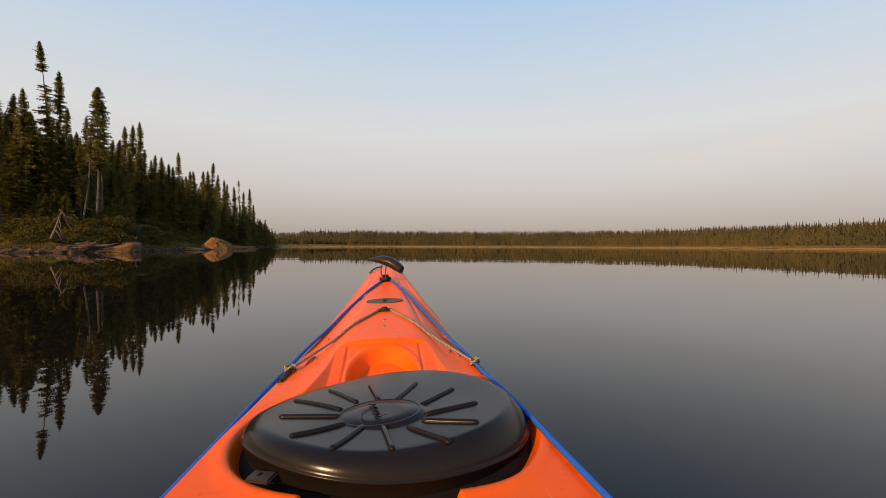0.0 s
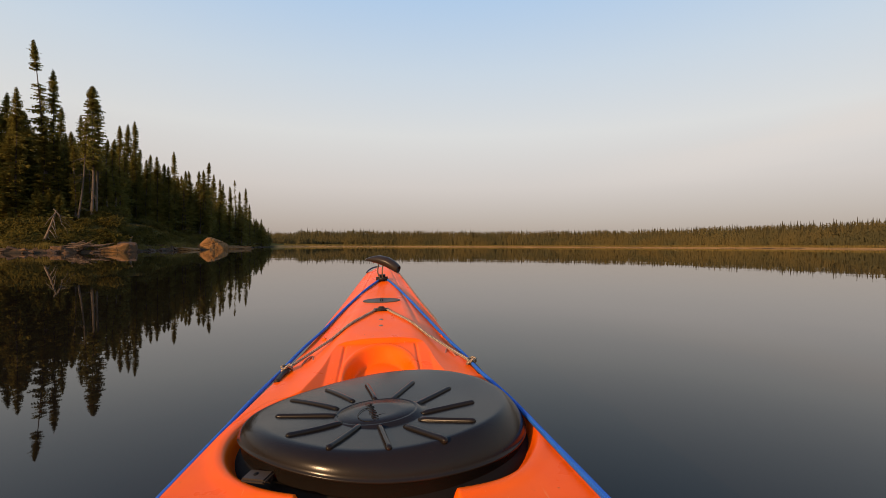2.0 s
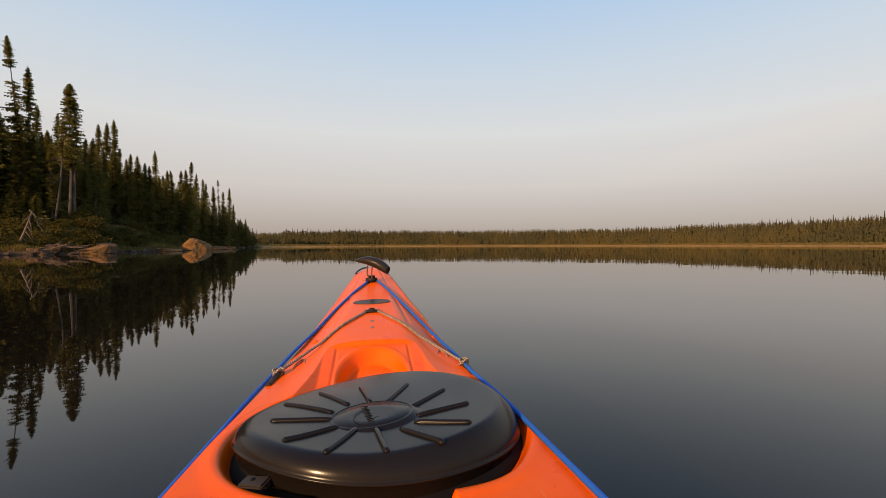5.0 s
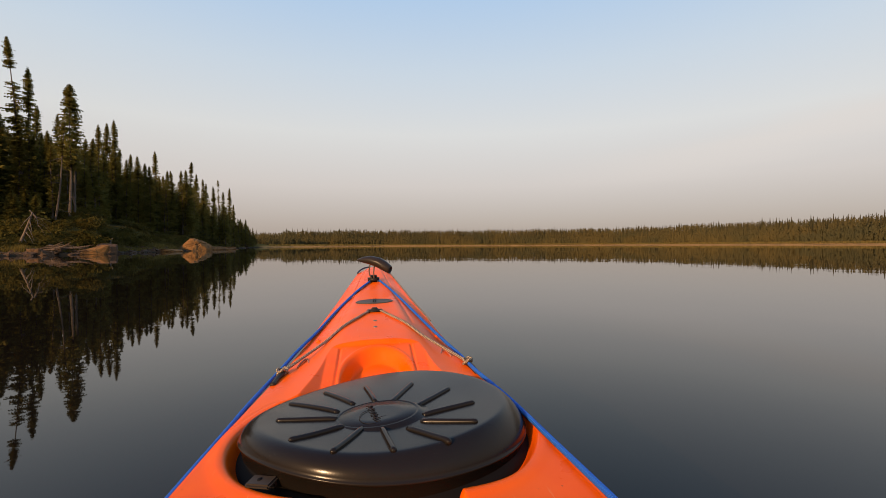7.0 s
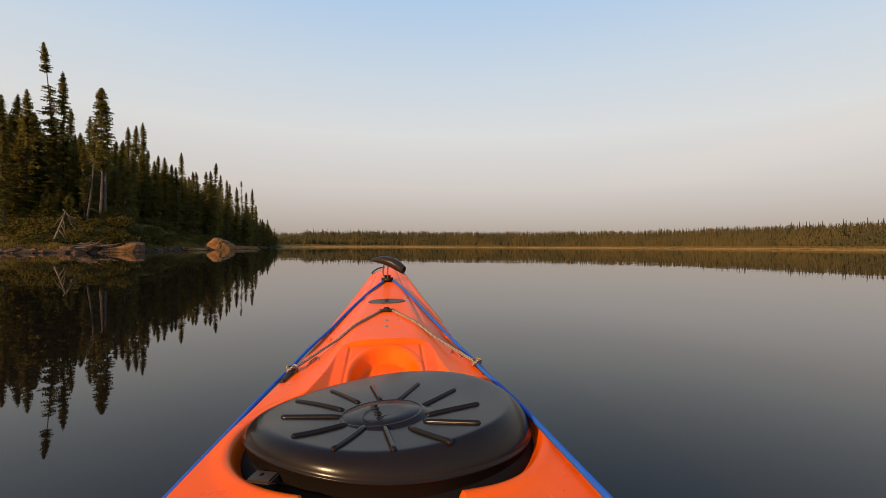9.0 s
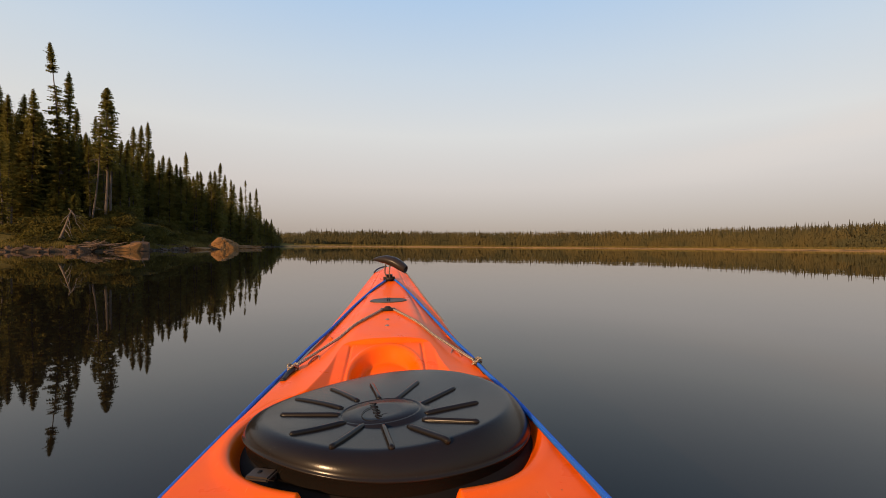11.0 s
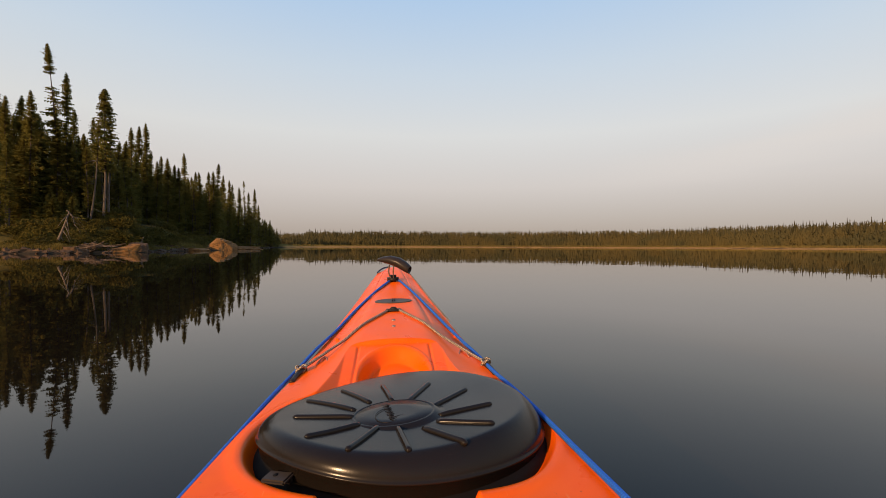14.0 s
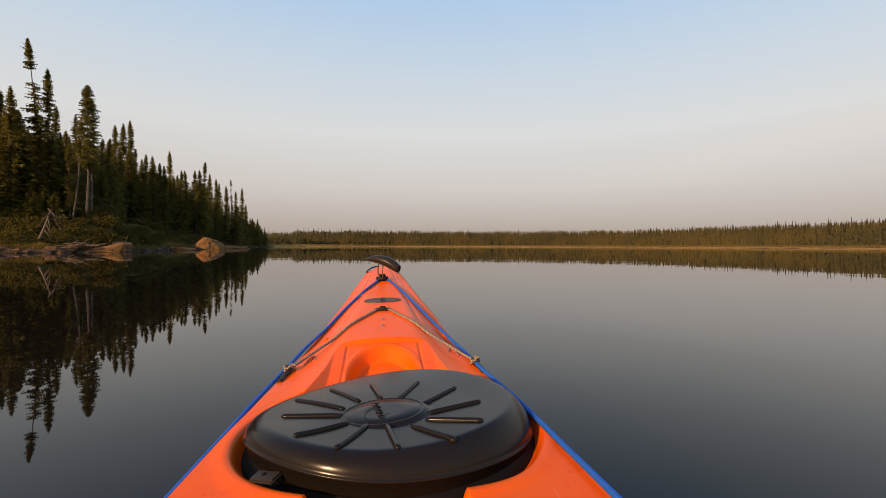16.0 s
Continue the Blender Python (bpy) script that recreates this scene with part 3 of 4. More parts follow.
join_forest("forest_depth", depth, "dense dark spruce forest behind the shore trees")
# young spruces along the forest edge
young = [spruce("young_spruce", spruce_meshes(61 + k, 4.0, 1.15, 0.03, 0.0, 0.0, lush=0.8), "young bushy spruce at the forest edge", "young spruces on the bank") for k in range(3)]
for i in range(70):
    b, d = on_bank(rng, rng.uniform(8.0, 11.5), 0.6)
    while in_glade(polar(b, d)):
        b, d = on_bank(rng, rng.uniform(8.0, 11.5), 0.6)
    h = max(0.8, min(rng.uniform(1.2, 3.4), room(b, d) * 0.6))
    set_tree(another(young[i % 3]) if i > 2 else young[i], b, d, h, 4.0, rng.uniform(0, 6.28), (h / 4) ** 0.7)


# ---------------------------------------------------------------- far woods: one mass of small spruces
def far_woods():
    """The far shore: a soft mass of alder, birch and small spruce climbing the bank, with thin spires over it."""
    rng = random.Random(5)
    verts, faces = [], []

    normals = []

    def slim_tree(p, w, h, fine):
        """A narrow leafy column tapering to its top: small tilted clumps, shaded as a soft mass."""
        lakeward = Vector((-p.x, -p.y, 0)).normalized()
        for _ in range(int(28 * fine)):
            t, u = rng.uniform(0, 6.283), rng.random() ** 0.85
            r = w * (1.04 - u) ** 0.55 * rng.uniform(0.35, 1.0)
            c = Vector((p.x + r * math.cos(t), p.y + r * math.sin(t), p.z + h * (0.06 + 0.94 * u)))
            out = Vector((math.cos(t), math.sin(t), 0.3))
            tilt = (out + lakeward * 0.7 + Vector((rng.gauss(0, 0.3), rng.gauss(0, 0.3), rng.gauss(0.1, 0.2)))).normalized()
            across = Vector((-tilt.y, tilt.x, 0)).normalized()
            up = tilt.cross(across)
            l_ = rng.uniform(0.26, 0.50) * (1.15 - 0.5 * u) / fine ** 0.5
            k = len(verts)
            verts.extend([tuple(c + up * l_ * 1.7), tuple(c - up * l_ * 0.7 - across * l_ * 0.8), tuple(c - up * l_ * 0.7 + across * l_ * 0.8)])
            faces.append((k, k + 1, k + 2))
            normals.extend([tuple((out * 0.40 + lakeward + Vector((0, 0, 0.40))).normalized())] * 3)

    def spire(p, h, w):
        z = 0.55 * h
        while z < h:
            f = 1 - z / h
            k = len(verts)
            r = w * (f ** 0.8 + 0.12) * rng.uniform(0.7, 1.2)
            a0 = rng.uniform(0, 6.283)
            for q in range(5):
                verts.append((p.x + r * math.cos(a0 + q * 1.2566), p.y + r * math.sin(a0 + q * 1.2566), p.z + z))
            verts.append((p.x, p.y, p.z + min(h, z + 0.22 * h)))
            faces.extend((k + q, k + (q + 1) % 5, k + 5) for q in range(5))
            z += 0.075 * h

    def spot():
        if rng.random() < 0.88:
            return rng.uniform(-15.5, 60)
        b = rng.uniform(60, 290)
        return b - 360 if b > 180 else b

    for _ in range(15500):
        b = spot()
        inland = 12 + 58 * rng.random() ** 1.3
        d = float(shore(b)) + inland / float(slope_factor(b))
        p = polar(b, d, float(ground_height(b, d)) - 0.3)
        stand = 0.5 + 0.5 * noise.noise(Vector((b * 0.35, inland * 0.05, 3)))
        h = float(np.interp(inland, [12, 20, 35, 70], [2.6, 5.2, 7.5, 8.7])) * (0.9 + 0.3 * stand) * rng.uniform(0.75, 1.1)
        h *= 1.13 + 0.09 * float(smoothstep(25, 50, b))
        slim_tree(p, rng.uniform(0.55, 1.0), h, 1.25 if 22 < b < 60 else 1.0)
    ob = sheet("far_woods", verts, faces, far_leaves())
    ob.data.normals_split_custom_set_from_vertices(normals)
    tagged(ob, "distant woods along the far lake shore in warm evening light", "forest", kind="stuff")
    verts, faces = [], []
    for _ in range(1200):
        b = spot()
        inland = 22 + 45 * rng.random()
        d = float(shore(b)) + inland / float(slope_factor(b))
        p = polar(b, d, float(ground_height(b, d)) - 0.3)
        h = rng.uniform(7.4, 10.6) * (1.12 + 0.10 * float(smoothstep(25, 50, b)))
        spire(p, h, rng.uniform(0.45, 0.85))
    ob = sheet("far_spruces", verts, faces, foliage("far_spruce_needles", (0.062, 0.056, 0.026, 1), (0.098, 0.084, 0.036, 1), 0.95))
    tagged(ob, "thin dark spruce spires standing over the distant woods", "forest", kind="stuff")


far_woods()


# ---------------------------------------------------------------- rocks, driftwood and growth on the point
def rock_mesh(seed, size, rough=0.12, cuts=16, level=4, slab=False, mat=None):
    """A split granite rock: a ball cut by planes into broken faces, then pitted."""
    rng = random.Random(seed)
    bm = bmesh.new()
    if slab:
        bmesh.ops.create_cube(bm, size=1.5)
        bmesh.ops.subdivide_edges(bm, edges=bm.edges, cuts=12 if level > 3 else 5, use_grid_fill=True)
    else:
        bmesh.ops.create_icosphere(bm, subdivisions=level, radius=1.0)
    planes = [(Vector((rng.gauss(0, 1), rng.gauss(0, 1), rng.gauss(0.3, 0.7))).normalized(), rng.uniform(0.42, 0.80) + 0.12 * slab) for _ in range(cuts)]
    off = Vector((seed * 7.3, seed * 1.9, 0))
    for v in bm.verts:
        p = v.co.copy()
        for nrm, lim in planes:
            over = p.dot(nrm) - lim
            if over > 0:
                p -= nrm * over
        ledge = round(p.z * 5 + 1.2 * noise.noise(p * 1.3 + off)) % 2
        p *= 1 + rough * (0.25 * ledge + noise.noise(p * 2.1 + off) + 0.6 * noise.noise(p * 6 + off))
        v.co = Vector((p.x * size[0], p.y * size[1], p.z * size[2])) * 1.2
    me = bpy.data.meshes.new("rock")
    bm.to_mesh(me)
    bm.free()
    me.materials.append(mat or granite())
    return me


def set_rock(me, bearing, dist, z, turn=0.0, scale=1.0, name="rock", label="grey-brown granite shore rock", group="shore rocks"):
    ob = new(name, me)
    ob.matrix_basis = pose(*polar(bearing, dist, z), 0, 0, turn) @ Matrix.Diagonal((scale, scale, scale, 1))
    return tagged(ob, label, "rock", group)


BOULDERS = "shore boulders"


def broken_rock(seed, size, faces_, cracks, level=5, mat=None):
    """A granite block bounded by broken faces (normal, distance), pitted, with open cracks; its foot lies at z = 0."""
    rng = random.Random(seed)
    planes = [(Vector(n_).normalized(), lim) for n_, lim in faces_]
    bm = bmesh.new()
    bmesh.ops.create_icosphere(bm, subdivisions=level, radius=1.0)
    off = Vector((seed * 3.7, seed * 1.3, 0))
    for v in bm.verts:
        d = v.co.normalized()
        r = min([1.35] + [lim / d.dot(n_) for n_, lim in planes if d.dot(n_) > 0.05])
        p = d * r
        q = p.copy()
        for n_, at_, deep in cracks:
            gap = p.dot(Vector(n_).normalized()) - at_ + 0.10 * noise.noise(p * 2.5 + off)
            q *= 1 - deep * math.exp(-(gap / 0.035) ** 2)
            if gap > 0:
                q += Vector(n_).normalized() * -0.025
        q *= 1 + 0.045 * noise.noise(p * 2.4 + off) + 0.030 * noise.noise(p * 6 + off) + 0.018 * noise.noise(p * 15 + off)
        v.co = Vector((q.x * size[0], q.y * size[1], q.z * size[2]))
    me = bpy.data.meshes.new("rock")
    bm.to_mesh(me)
    bm.free()
    me.materials.append(mat or granite())
    return me


ORANGE = granite("orange_granite", (0.21, 0.102, 0.032), (0.36, 0.172, 0.050), (0.07, 0.044, 0.025), 0.1)
HUMP = broken_rock(44, (2.10, 1.5, 1.84), [((-0.75, -0.1, 0.70), 0.72), ((0.42, -0.15, 0.88), 0.86), ((0.62, -0.3, 0.62), 0.82), ((1, -0.2, 0.1), 0.98), ((-1, 0, 0.25), 0.95), ((-0.25, -0.85, 0.45), 0.80),
                                           ((0.35, -0.85, 0.30), 0.78), ((0.75, -0.65, 0.2), 0.92), ((0, 1, 0.5), 0.9), ((0.05, -0.45, 0.9), 0.93), ((-0.15, -0.1, 0.97), 0.91)],
                   [((0.85, 0.1, -0.35), 0.10, 0.03), ((0.95, -0.1, 0.35), 0.42, 0.06), ((-0.2, 0.2, 0.95), 0.42, 0.06), ((0.5, -0.2, -0.8), -0.25, 0.08)], 5, ORANGE)
SLAB = broken_rock(8, (1.25, 0.8, 0.80), [((-0.42, -0.15, 0.90), 0.42), ((0.93, -0.1, -0.28), 0.80), ((-0.1, -0.95, 0.25), 0.75), ((0.3, -0.9, 0.2), 0.85), ((0, 1, 0.2), 0.9)],
                   [((0.25, 0.1, 0.95), 0.10, 0.05)], 5, ORANGE)
BLOCK = broken_rock(12, (0.80, 0.7, 0.82), [((-1, 0, 0.1), 0.9), ((1, -0.1, 0.05), 0.95), ((0.05, -0.25, 0.97), 0.88), ((0.0, -1, 0.12), 0.8), ((0.4, -0.85, 0.2), 0.88), ((0, 1, 0.2), 0.9)],
                    [((0.1, 0, 1.0), 0.35, 0.10)], 4, granite("brown_granite", (0.15, 0.085, 0.040), (0.24, 0.130, 0.056), (0.06, 0.040, 0.026)))
set_rock(HUMP, -20.3, 66.4, -0.10, 21, 1.0, "boulder", "large cracked orange granite boulder at the waterline", BOULDERS)
set_rock(SLAB, -29.6, 44.3, 0.02, 30, 1.0, "boulder", "sloping slab of orange granite lying at the waterline", BOULDERS)
set_rock(BLOCK, -28.15, 46.6, 0.02, 28, 1.0, "boulder", "squared brown granite block beside the slab", BOULDERS)
set_rock(rock_mesh(15, (0.6, 0.5, 0.62), 0.1, 9, 4, True), -33.4, 42.4, -0.1, 40, 1.0, "boulder", "small sunlit orange boulder at the waterline", BOULDERS)
set_rock(rock_mesh(17, (0.5, 0.4, 0.34), 0.1, 9, 4, True), -30.0, 44.2, 0.0, 10, 1.0, "boulder", "cracked orange granite rock among driftwood", BOULDERS)
set_rock(rock_mesh(18, (4.2, 1.5, 0.55), 0.16, 14, 4, True), -18.7, 80.0, 0.0, 35, 1.0, "boulder", "low flat granite ledge sloping into the lake", BOULDERS)
set_rock(rock_mesh(19, (1.7, 0.9, 0.36), 0.1, 9, 4, True), -22.9, 57.8, 0.0, 5, 1.0, "boulder", "flat pinkish granite slab at the water's edge", BOULDERS)
# small shore rocks: granite with the shade they lie in put into its colour
SHADED_ROCK = granite("shaded_shore_rock", (0.085, 0.050, 0.028), (0.17, 0.095, 0.048), (0.03, 0.020, 0.013))
rocks = [rock_mesh(30 + k, (0.62, 0.42, 0.25), 0.15, 14, 3, False, SHADED_ROCK) for k in range(4)] + [rock_mesh(50 + k, (0.55, 0.36, 0.20), 0.12, 8, 3, True, SHADED_ROCK) for k in range(5)]
rng = random.Random(21)
for i in range(299):
    b, d = on_bank(rng, rng.uniform(-0.4, 1.0) if i % 4 else rng.uniform(1, 2.4), 0.4)
    s = rng.choice((0.2, 0.25, 0.3, 0.4, 0.5, 0.7)) * rng.uniform(0.7, 1.3)
    ob = set_rock(rng.choice(rocks), b, d, max(0.0, float(ground_height(b, d))) + 0.03 * s, rng.uniform(0, 360), s)
    ob.matrix_basis = ob.matrix_basis @ pose(0, 0, 0, rng.uniform(-25, 25), rng.uniform(-20, 20)) @ Matrix.Diagonal((rng.uniform(.7, 1.6), rng.uniform(.7, 1.3), rng.uniform(.6, 1.5), 1))


def driftwood(bearing, dist, pts, radius, label, name="driftwood_log"):
    base = polar(bearing, dist, float(ground_height(bearing, dist)))
    root = new(name)
    root.location = base
    rng = random.Random(int(dist * 100))
    bm = bmesh.new()
    line = smooth_line(pts, 9)
    tube(bm, line, [radius * (1 - 0.6 * i / 8) for i in range(9)], 7)
    coat = DRIFT_BARK if name == "driftwood_log" else DEAD_BARK
    part("stem", bm, coat, root)
    for k in (range(6) if name == "dead_snag" else (1, 4)):
        p = line[2 + k]
        d = Vector((rng.uniform(-1, 1), rng.uniform(-1, 1), rng.uniform(-1.6, .1))).normalized()
        bm = bmesh.new()
        ln = rng.uniform(0.3, 0.75) * (1.5 if name == "dead_snag" else 1.0)
        tube(bm, [p, p + d * ln * .5, p + d * ln + Vector((0, 0, -.2))], [radius * .35, radius * .22, 0.01], 5)
        part("broken_branch", bm, coat, root)
    tagged(root, label, "driftwood", "driftwood on the bank")


driftwood(-34.2, 44.0, [(-.7, 0, -.3), (-.1, .1, 1.3), (.45, 0, 2.7)], 0.115, "leaning bleached dead spruce snag with broken branches", "dead_snag")
driftwood(-34.4, 44.4, [(.45, 0, 2.7), (.8, .1, 2.2), (1.0, 0, 1.5)], 0.045, "bent bleached dead top hanging to the ground", "dead_snag")
driftwood(-28.0, 48.0, [(0, 0, 0), (.15, 0, .8), (.35, 0, 1.2)], 0.08, "pale splintered stump standing on the bank", "dead_stump")
driftwood(-31.7, 44.0, [(-1.5, 0, .05), (0, .1, .30), (1.4, .2, 0.32)], 0.075, "bleached driftwood log lying across the rocks")
driftwood(-31.3, 44.4, [(-1.0, -.3, .55), (0, 0, .35), (1.1, .4, 0.30)], 0.065, "weathered driftwood log with broken branches")
rng = random.Random(71)
for _ in range(16):
    turn, ln = rng.uniform(-0.6, 0.6), rng.uniform(0.7, 1.6)
    end = Vector((math.cos(turn) * ln, math.sin(turn) * ln, rng.uniform(-0.1, 0.4)))
    b = rng.uniform(-33.4, -30.7)
    driftwood(b, float(shore(b)) + rng.uniform(0.8, 2.4), [tuple(-end), (0, 0, 0.25), tuple(end + Vector((0, 0, 0.35)))], rng.uniform(0.035, 0.07), "short weathered driftwood log among the shore rocks")


def shrub_mesh(seed, size):
    rng = random.Random(seed)
    verts, faces = [], []
    for _ in range(420):
        th, ph = rng.uniform(0, 6.283), rng.uniform(0.05, 1.5)
        r = rng.uniform(0.45, 1.0) ** 0.7 * (1 + 0.45 * noise.noise(Vector((math.cos(th) * 1.6 + seed, math.sin(th) * 1.6, ph))))
        p = Vector((r * math.cos(th) * math.cos(ph) * size, r * math.sin(th) * math.cos(ph) * size, r * math.sin(ph) * size * 0.8))
        ax = Vector((rng.gauss(0, 1), rng.gauss(0, 1), rng.gauss(0, 1))).normalized()
        bx = ax.orthogonal().normalized()
        l_, w_ = rng.uniform(0.05, 0.11), rng.uniform(0.03, 0.06)
        k = len(verts)
        verts.extend([tuple(p - ax * l_), tuple(p + bx * w_), tuple(p + ax * l_), tuple(p - bx * w_)])
        faces.append((k, k + 1, k + 2, k + 3))
    me = bpy.data.meshes.new("shrub")
    me.from_pydata(verts, [], faces)
    me.materials.append(foliage("shrub_leaves", (0.048, 0.042, 0.009, 1), (0.142, 0.110, 0.022, 1), 0.6))
    return me


shrubs = [shrub_mesh(40 + k, 0.9) for k in range(4)]
rng = random.Random(33)
for i in range(290):
    b, d = on_bank(rng, rng.uniform(2.2, 8), 0.55)
    if i % 3 == 0:      # the bushy mound
        b = rng.uniform(-33, -25)
        d = back_of(b, rng.uniform(2.6, 9))
    if in_glade(polar(b, d)):
        continue
    ob = new("shrub", rng.choice(shrubs))
    s = rng.uniform(0.6, 1.5)
    ob.matrix_basis = pose(*polar(b, d, float(ground_height(b, d)) - 0.1), 0, 0, rng.uniform(0, 360)) @ Matrix.Diagonal((s, s, s * rng.uniform(.6, 1.1), 1))
    tagged(ob, "low green shrub on the mossy bank", "shrub", "shrubs on the bank")


def grass():
    rng = random.Random(44)
    verts, faces = [], []
    for i in range(30000):
        b, d = on_bank(rng, rng.uniform(0.9, 6.5), 0.6)
        p = polar(b, d, float(ground_height(b, d)) - 0.05)
        h = rng.uniform(0.10, 0.28) * (1.15 if noise.noise(p * 0.25) > 0 else 0.6)
        t = rng.uniform(0, 6.28)
        w = Vector((math.cos(t), math.sin(t), 0)) * rng.uniform(0.02, 0.05)
        lean_ = Vector((rng.uniform(-.2, .2), rng.uniform(-.2, .2), 0))
        k = len(verts)
        verts.extend([tuple(p - w), tuple(p + w), tuple(p + lean_ + Vector((0, 0, h)))])
        faces.append((k, k + 1, k + 2))
    ob = sheet("bank_grass", verts, faces, foliage("bank_grass_blades", (0.078, 0.066, 0.015, 1), (0.195, 0.142, 0.034, 1), 0.9), smooth=False)
    tagged(ob, "green and straw-coloured grass on the rocky bank", "grass", kind="stuff")
    verts, faces = [], []
    for i in range(9000):
        b = rng.uniform(-41, -33.2) if i % 3 else rng.uniform(-25.5, -15.5)
        d = back_of(b, rng.uniform(0.9, 2.9))
        p = polar(b, d, float(ground_height(b, d)) - 0.05)
        h = rng.uniform(0.15, 0.45) * (1.1 + 0.7 * noise.noise(p * 0.4))
        t = rng.uniform(0, 6.28)
        w = Vector((math.cos(t), math.sin(t), 0)) * rng.uniform(0.02, 0.045)
        k = len(verts)
        verts.extend([tuple(p - w), tuple(p + w), tuple(p + Vector((rng.uniform(-.15, .15), rng.uniform(-.15, .15), h)))])
        faces.append((k, k + 1, k + 2))
    ob = sheet("shore_grass", verts, faces, foliage("straw_grass", (0.10, 0.085, 0.022, 1), (0.26, 0.19, 0.05, 1), 0.9), smooth=False)
    tagged(ob, "straw-coloured grass just behind the waterline rocks", "grass", kind="stuff")
    verts, faces = [], []
    for i in range(26000):
        b = rng.uniform(-12.3, 60)
        off = rng.choice((rng.uniform(3.0, 7), rng.uniform(7, 16)))
        d = float(shore(b)) + off / float(slope_factor(b))
        p = polar(b, d, float(ground_height(b, d)) - 0.05)
        h = rng.uniform(0.4, 1.0)
        t = rng.uniform(0, 6.28)
        w = Vector((math.cos(t), math.sin(t), 0)) * rng.uniform(0.06, 0.16)
        k = len(verts)
        verts.extend([tuple(p - w), tuple(p + w), tuple(p + Vector((rng.uniform(-.2, .2), 0, h)))])
        faces.append((k, k + 1, k + 2))
    ob = sheet("sedge_grass", verts, faces, foliage("golden_grass", (0.10, 0.085, 0.022, 1), (0.30, 0.21, 0.06, 1), 0.9), smooth=False)
    tagged(ob, "golden sedge grass along the far lake shore", "grass", kind="stuff")


grass()

# ---------------------------------------------------------------- the kayak
# Heights below are over the water; the bow points along +Y.
KY = [-2.4, -2.2, -1.6, -0.8, 0.0, 0.4, 0.62, 0.8, 1.0, 1.15, 1.25, 1.40, 1.57, 1.70, 1.94, 2.12, 2.30, 2.50, 2.62, 2.68]
KW = [0.02, 0.09, 0.22, 0.29, 0.305, 0.305, 0.297, 0.289, 0.271, 0.257, 0.243, 0.223, 0.206, 0.191, 0.157, 0.137, 0.114, 0.086, 0.052, 0.018]
KG = [0.42, 0.40, 0.33, 0.26, 0.255, 0.257, 0.260, 0.262, 0.266, 0.270, 0.276, 0.290, 0.309, 0.326, 0.362, 0.388, 0.416, 0.450, 0.462, 0.466]
KC = [0.43, 0.42, 0.36, 0.285, 0.270, 0.272, 0.274, 0.284, 0.301, 0.314, 0.320, 0.333, 0.350, 0.364, 0.386, 0.405, 0.431, 0.462, 0.476, 0.474]
LID = Vector((0.013, 0.845, 0.0))
LID_R = 0.240


def sheer(y):
    ys = np.asarray(y, float)
    fine = np.linspace(-2.4, 2.68, 420)

    def smooth_of(v):
        f = np.interp(fine, KY, v)
        k = np.hanning(25)
        g_ = np.convolve(np.pad(f, 12, mode="edge"), k / k.sum(), "valid")
        blend_ = np.clip((fine - 2.42) / 0.12, 0, 1)
        return np.interp(ys, fine, g_ * (1 - blend_) + f * blend_)
    return smooth_of(KW), smooth_of(KG), smooth_of(KC)


def deck_height(x, y):
    """Deck surface: crowned, with the hatch well, the moulded recess ahead of it and the notch behind."""
    w, zg, zc = sheer(y)
    s = np.clip(np.abs(x) / w, 0, 1)
    crown = 1 - (0.30 * s ** 2 + 0.70 * smoothstep(0.12, 0.86, s))
    plateau = 1 - (0.12 * s ** 2 + 0.88 * smoothstep(0.40, 0.95, s))
    fore = smoothstep(1.12, 1.45, y)
    crown = crown * (1 - fore) + plateau * fore
    z = zg + (zc - zg) * crown
    # shoulder crease towards the bow
    z = z - 0.0035 * np.exp(-((s - 0.60) / 0.045) ** 2) * smoothstep(1.35, 1.6, y)
    # moulded recess ahead of the hatch: a floor sloping back to the lid, slanting flanks, and a round cup
    ax = np.abs(x)
    floor_ = 0.3125 - 0.20 * np.clip(1.312 - y, 0, 0.3) + 0.60 * np.clip(ax - 0.136, 0, 1) + 1.6 * np.clip(y - 1.312, 0, 1)
    inside = (y > 0.78) & (y < 1.42)
    z = np.where(inside, np.minimum(z, floor_), z)
    z = z - 0.0045 * np.exp(-((ax - 0.102) / 0.0035) ** 2) * (y < 1.305) * inside
    rc = np.hypot(x / 1.03, (y - 1.125) / 1.85)
    z = z - 0.036 * smoothstep(0.090, 0.072, rc) + 0.0028 * np.exp(-((rc - 0.095) / 0.005) ** 2)
    # round well for the hatch
    r = np.hypot((x - LID.x - 0.004) / 1.07, y - LID.y + 0.012)
    turn = np.degrees(np.arctan2(y - LID.y + 0.012, (x - LID.x - 0.004) / 1.07))
    rim = 0.262 - 0.003 * np.exp(-((turn + 118) / 22) ** 2) + 0.012 * np.exp(-((turn + 54) / 18) ** 2)
    well = smoothstep(rim, rim - 0.026, r)
    z = z * (1 - well) + np.minimum(z, 0.232) * well
    lip = np.exp(-((r - rim - 0.008) / 0.012) ** 2) * 0.003 * (y < 1.0)
    z = z + lip
    # notch between the hatch and the cockpit
    notch = smoothstep(0.108, 0.090, np.abs(x - 0.002)) * smoothstep(0.637, 0.600, y) * smoothstep(0.30, 0.36, y)
    return z - 0.045 * notch


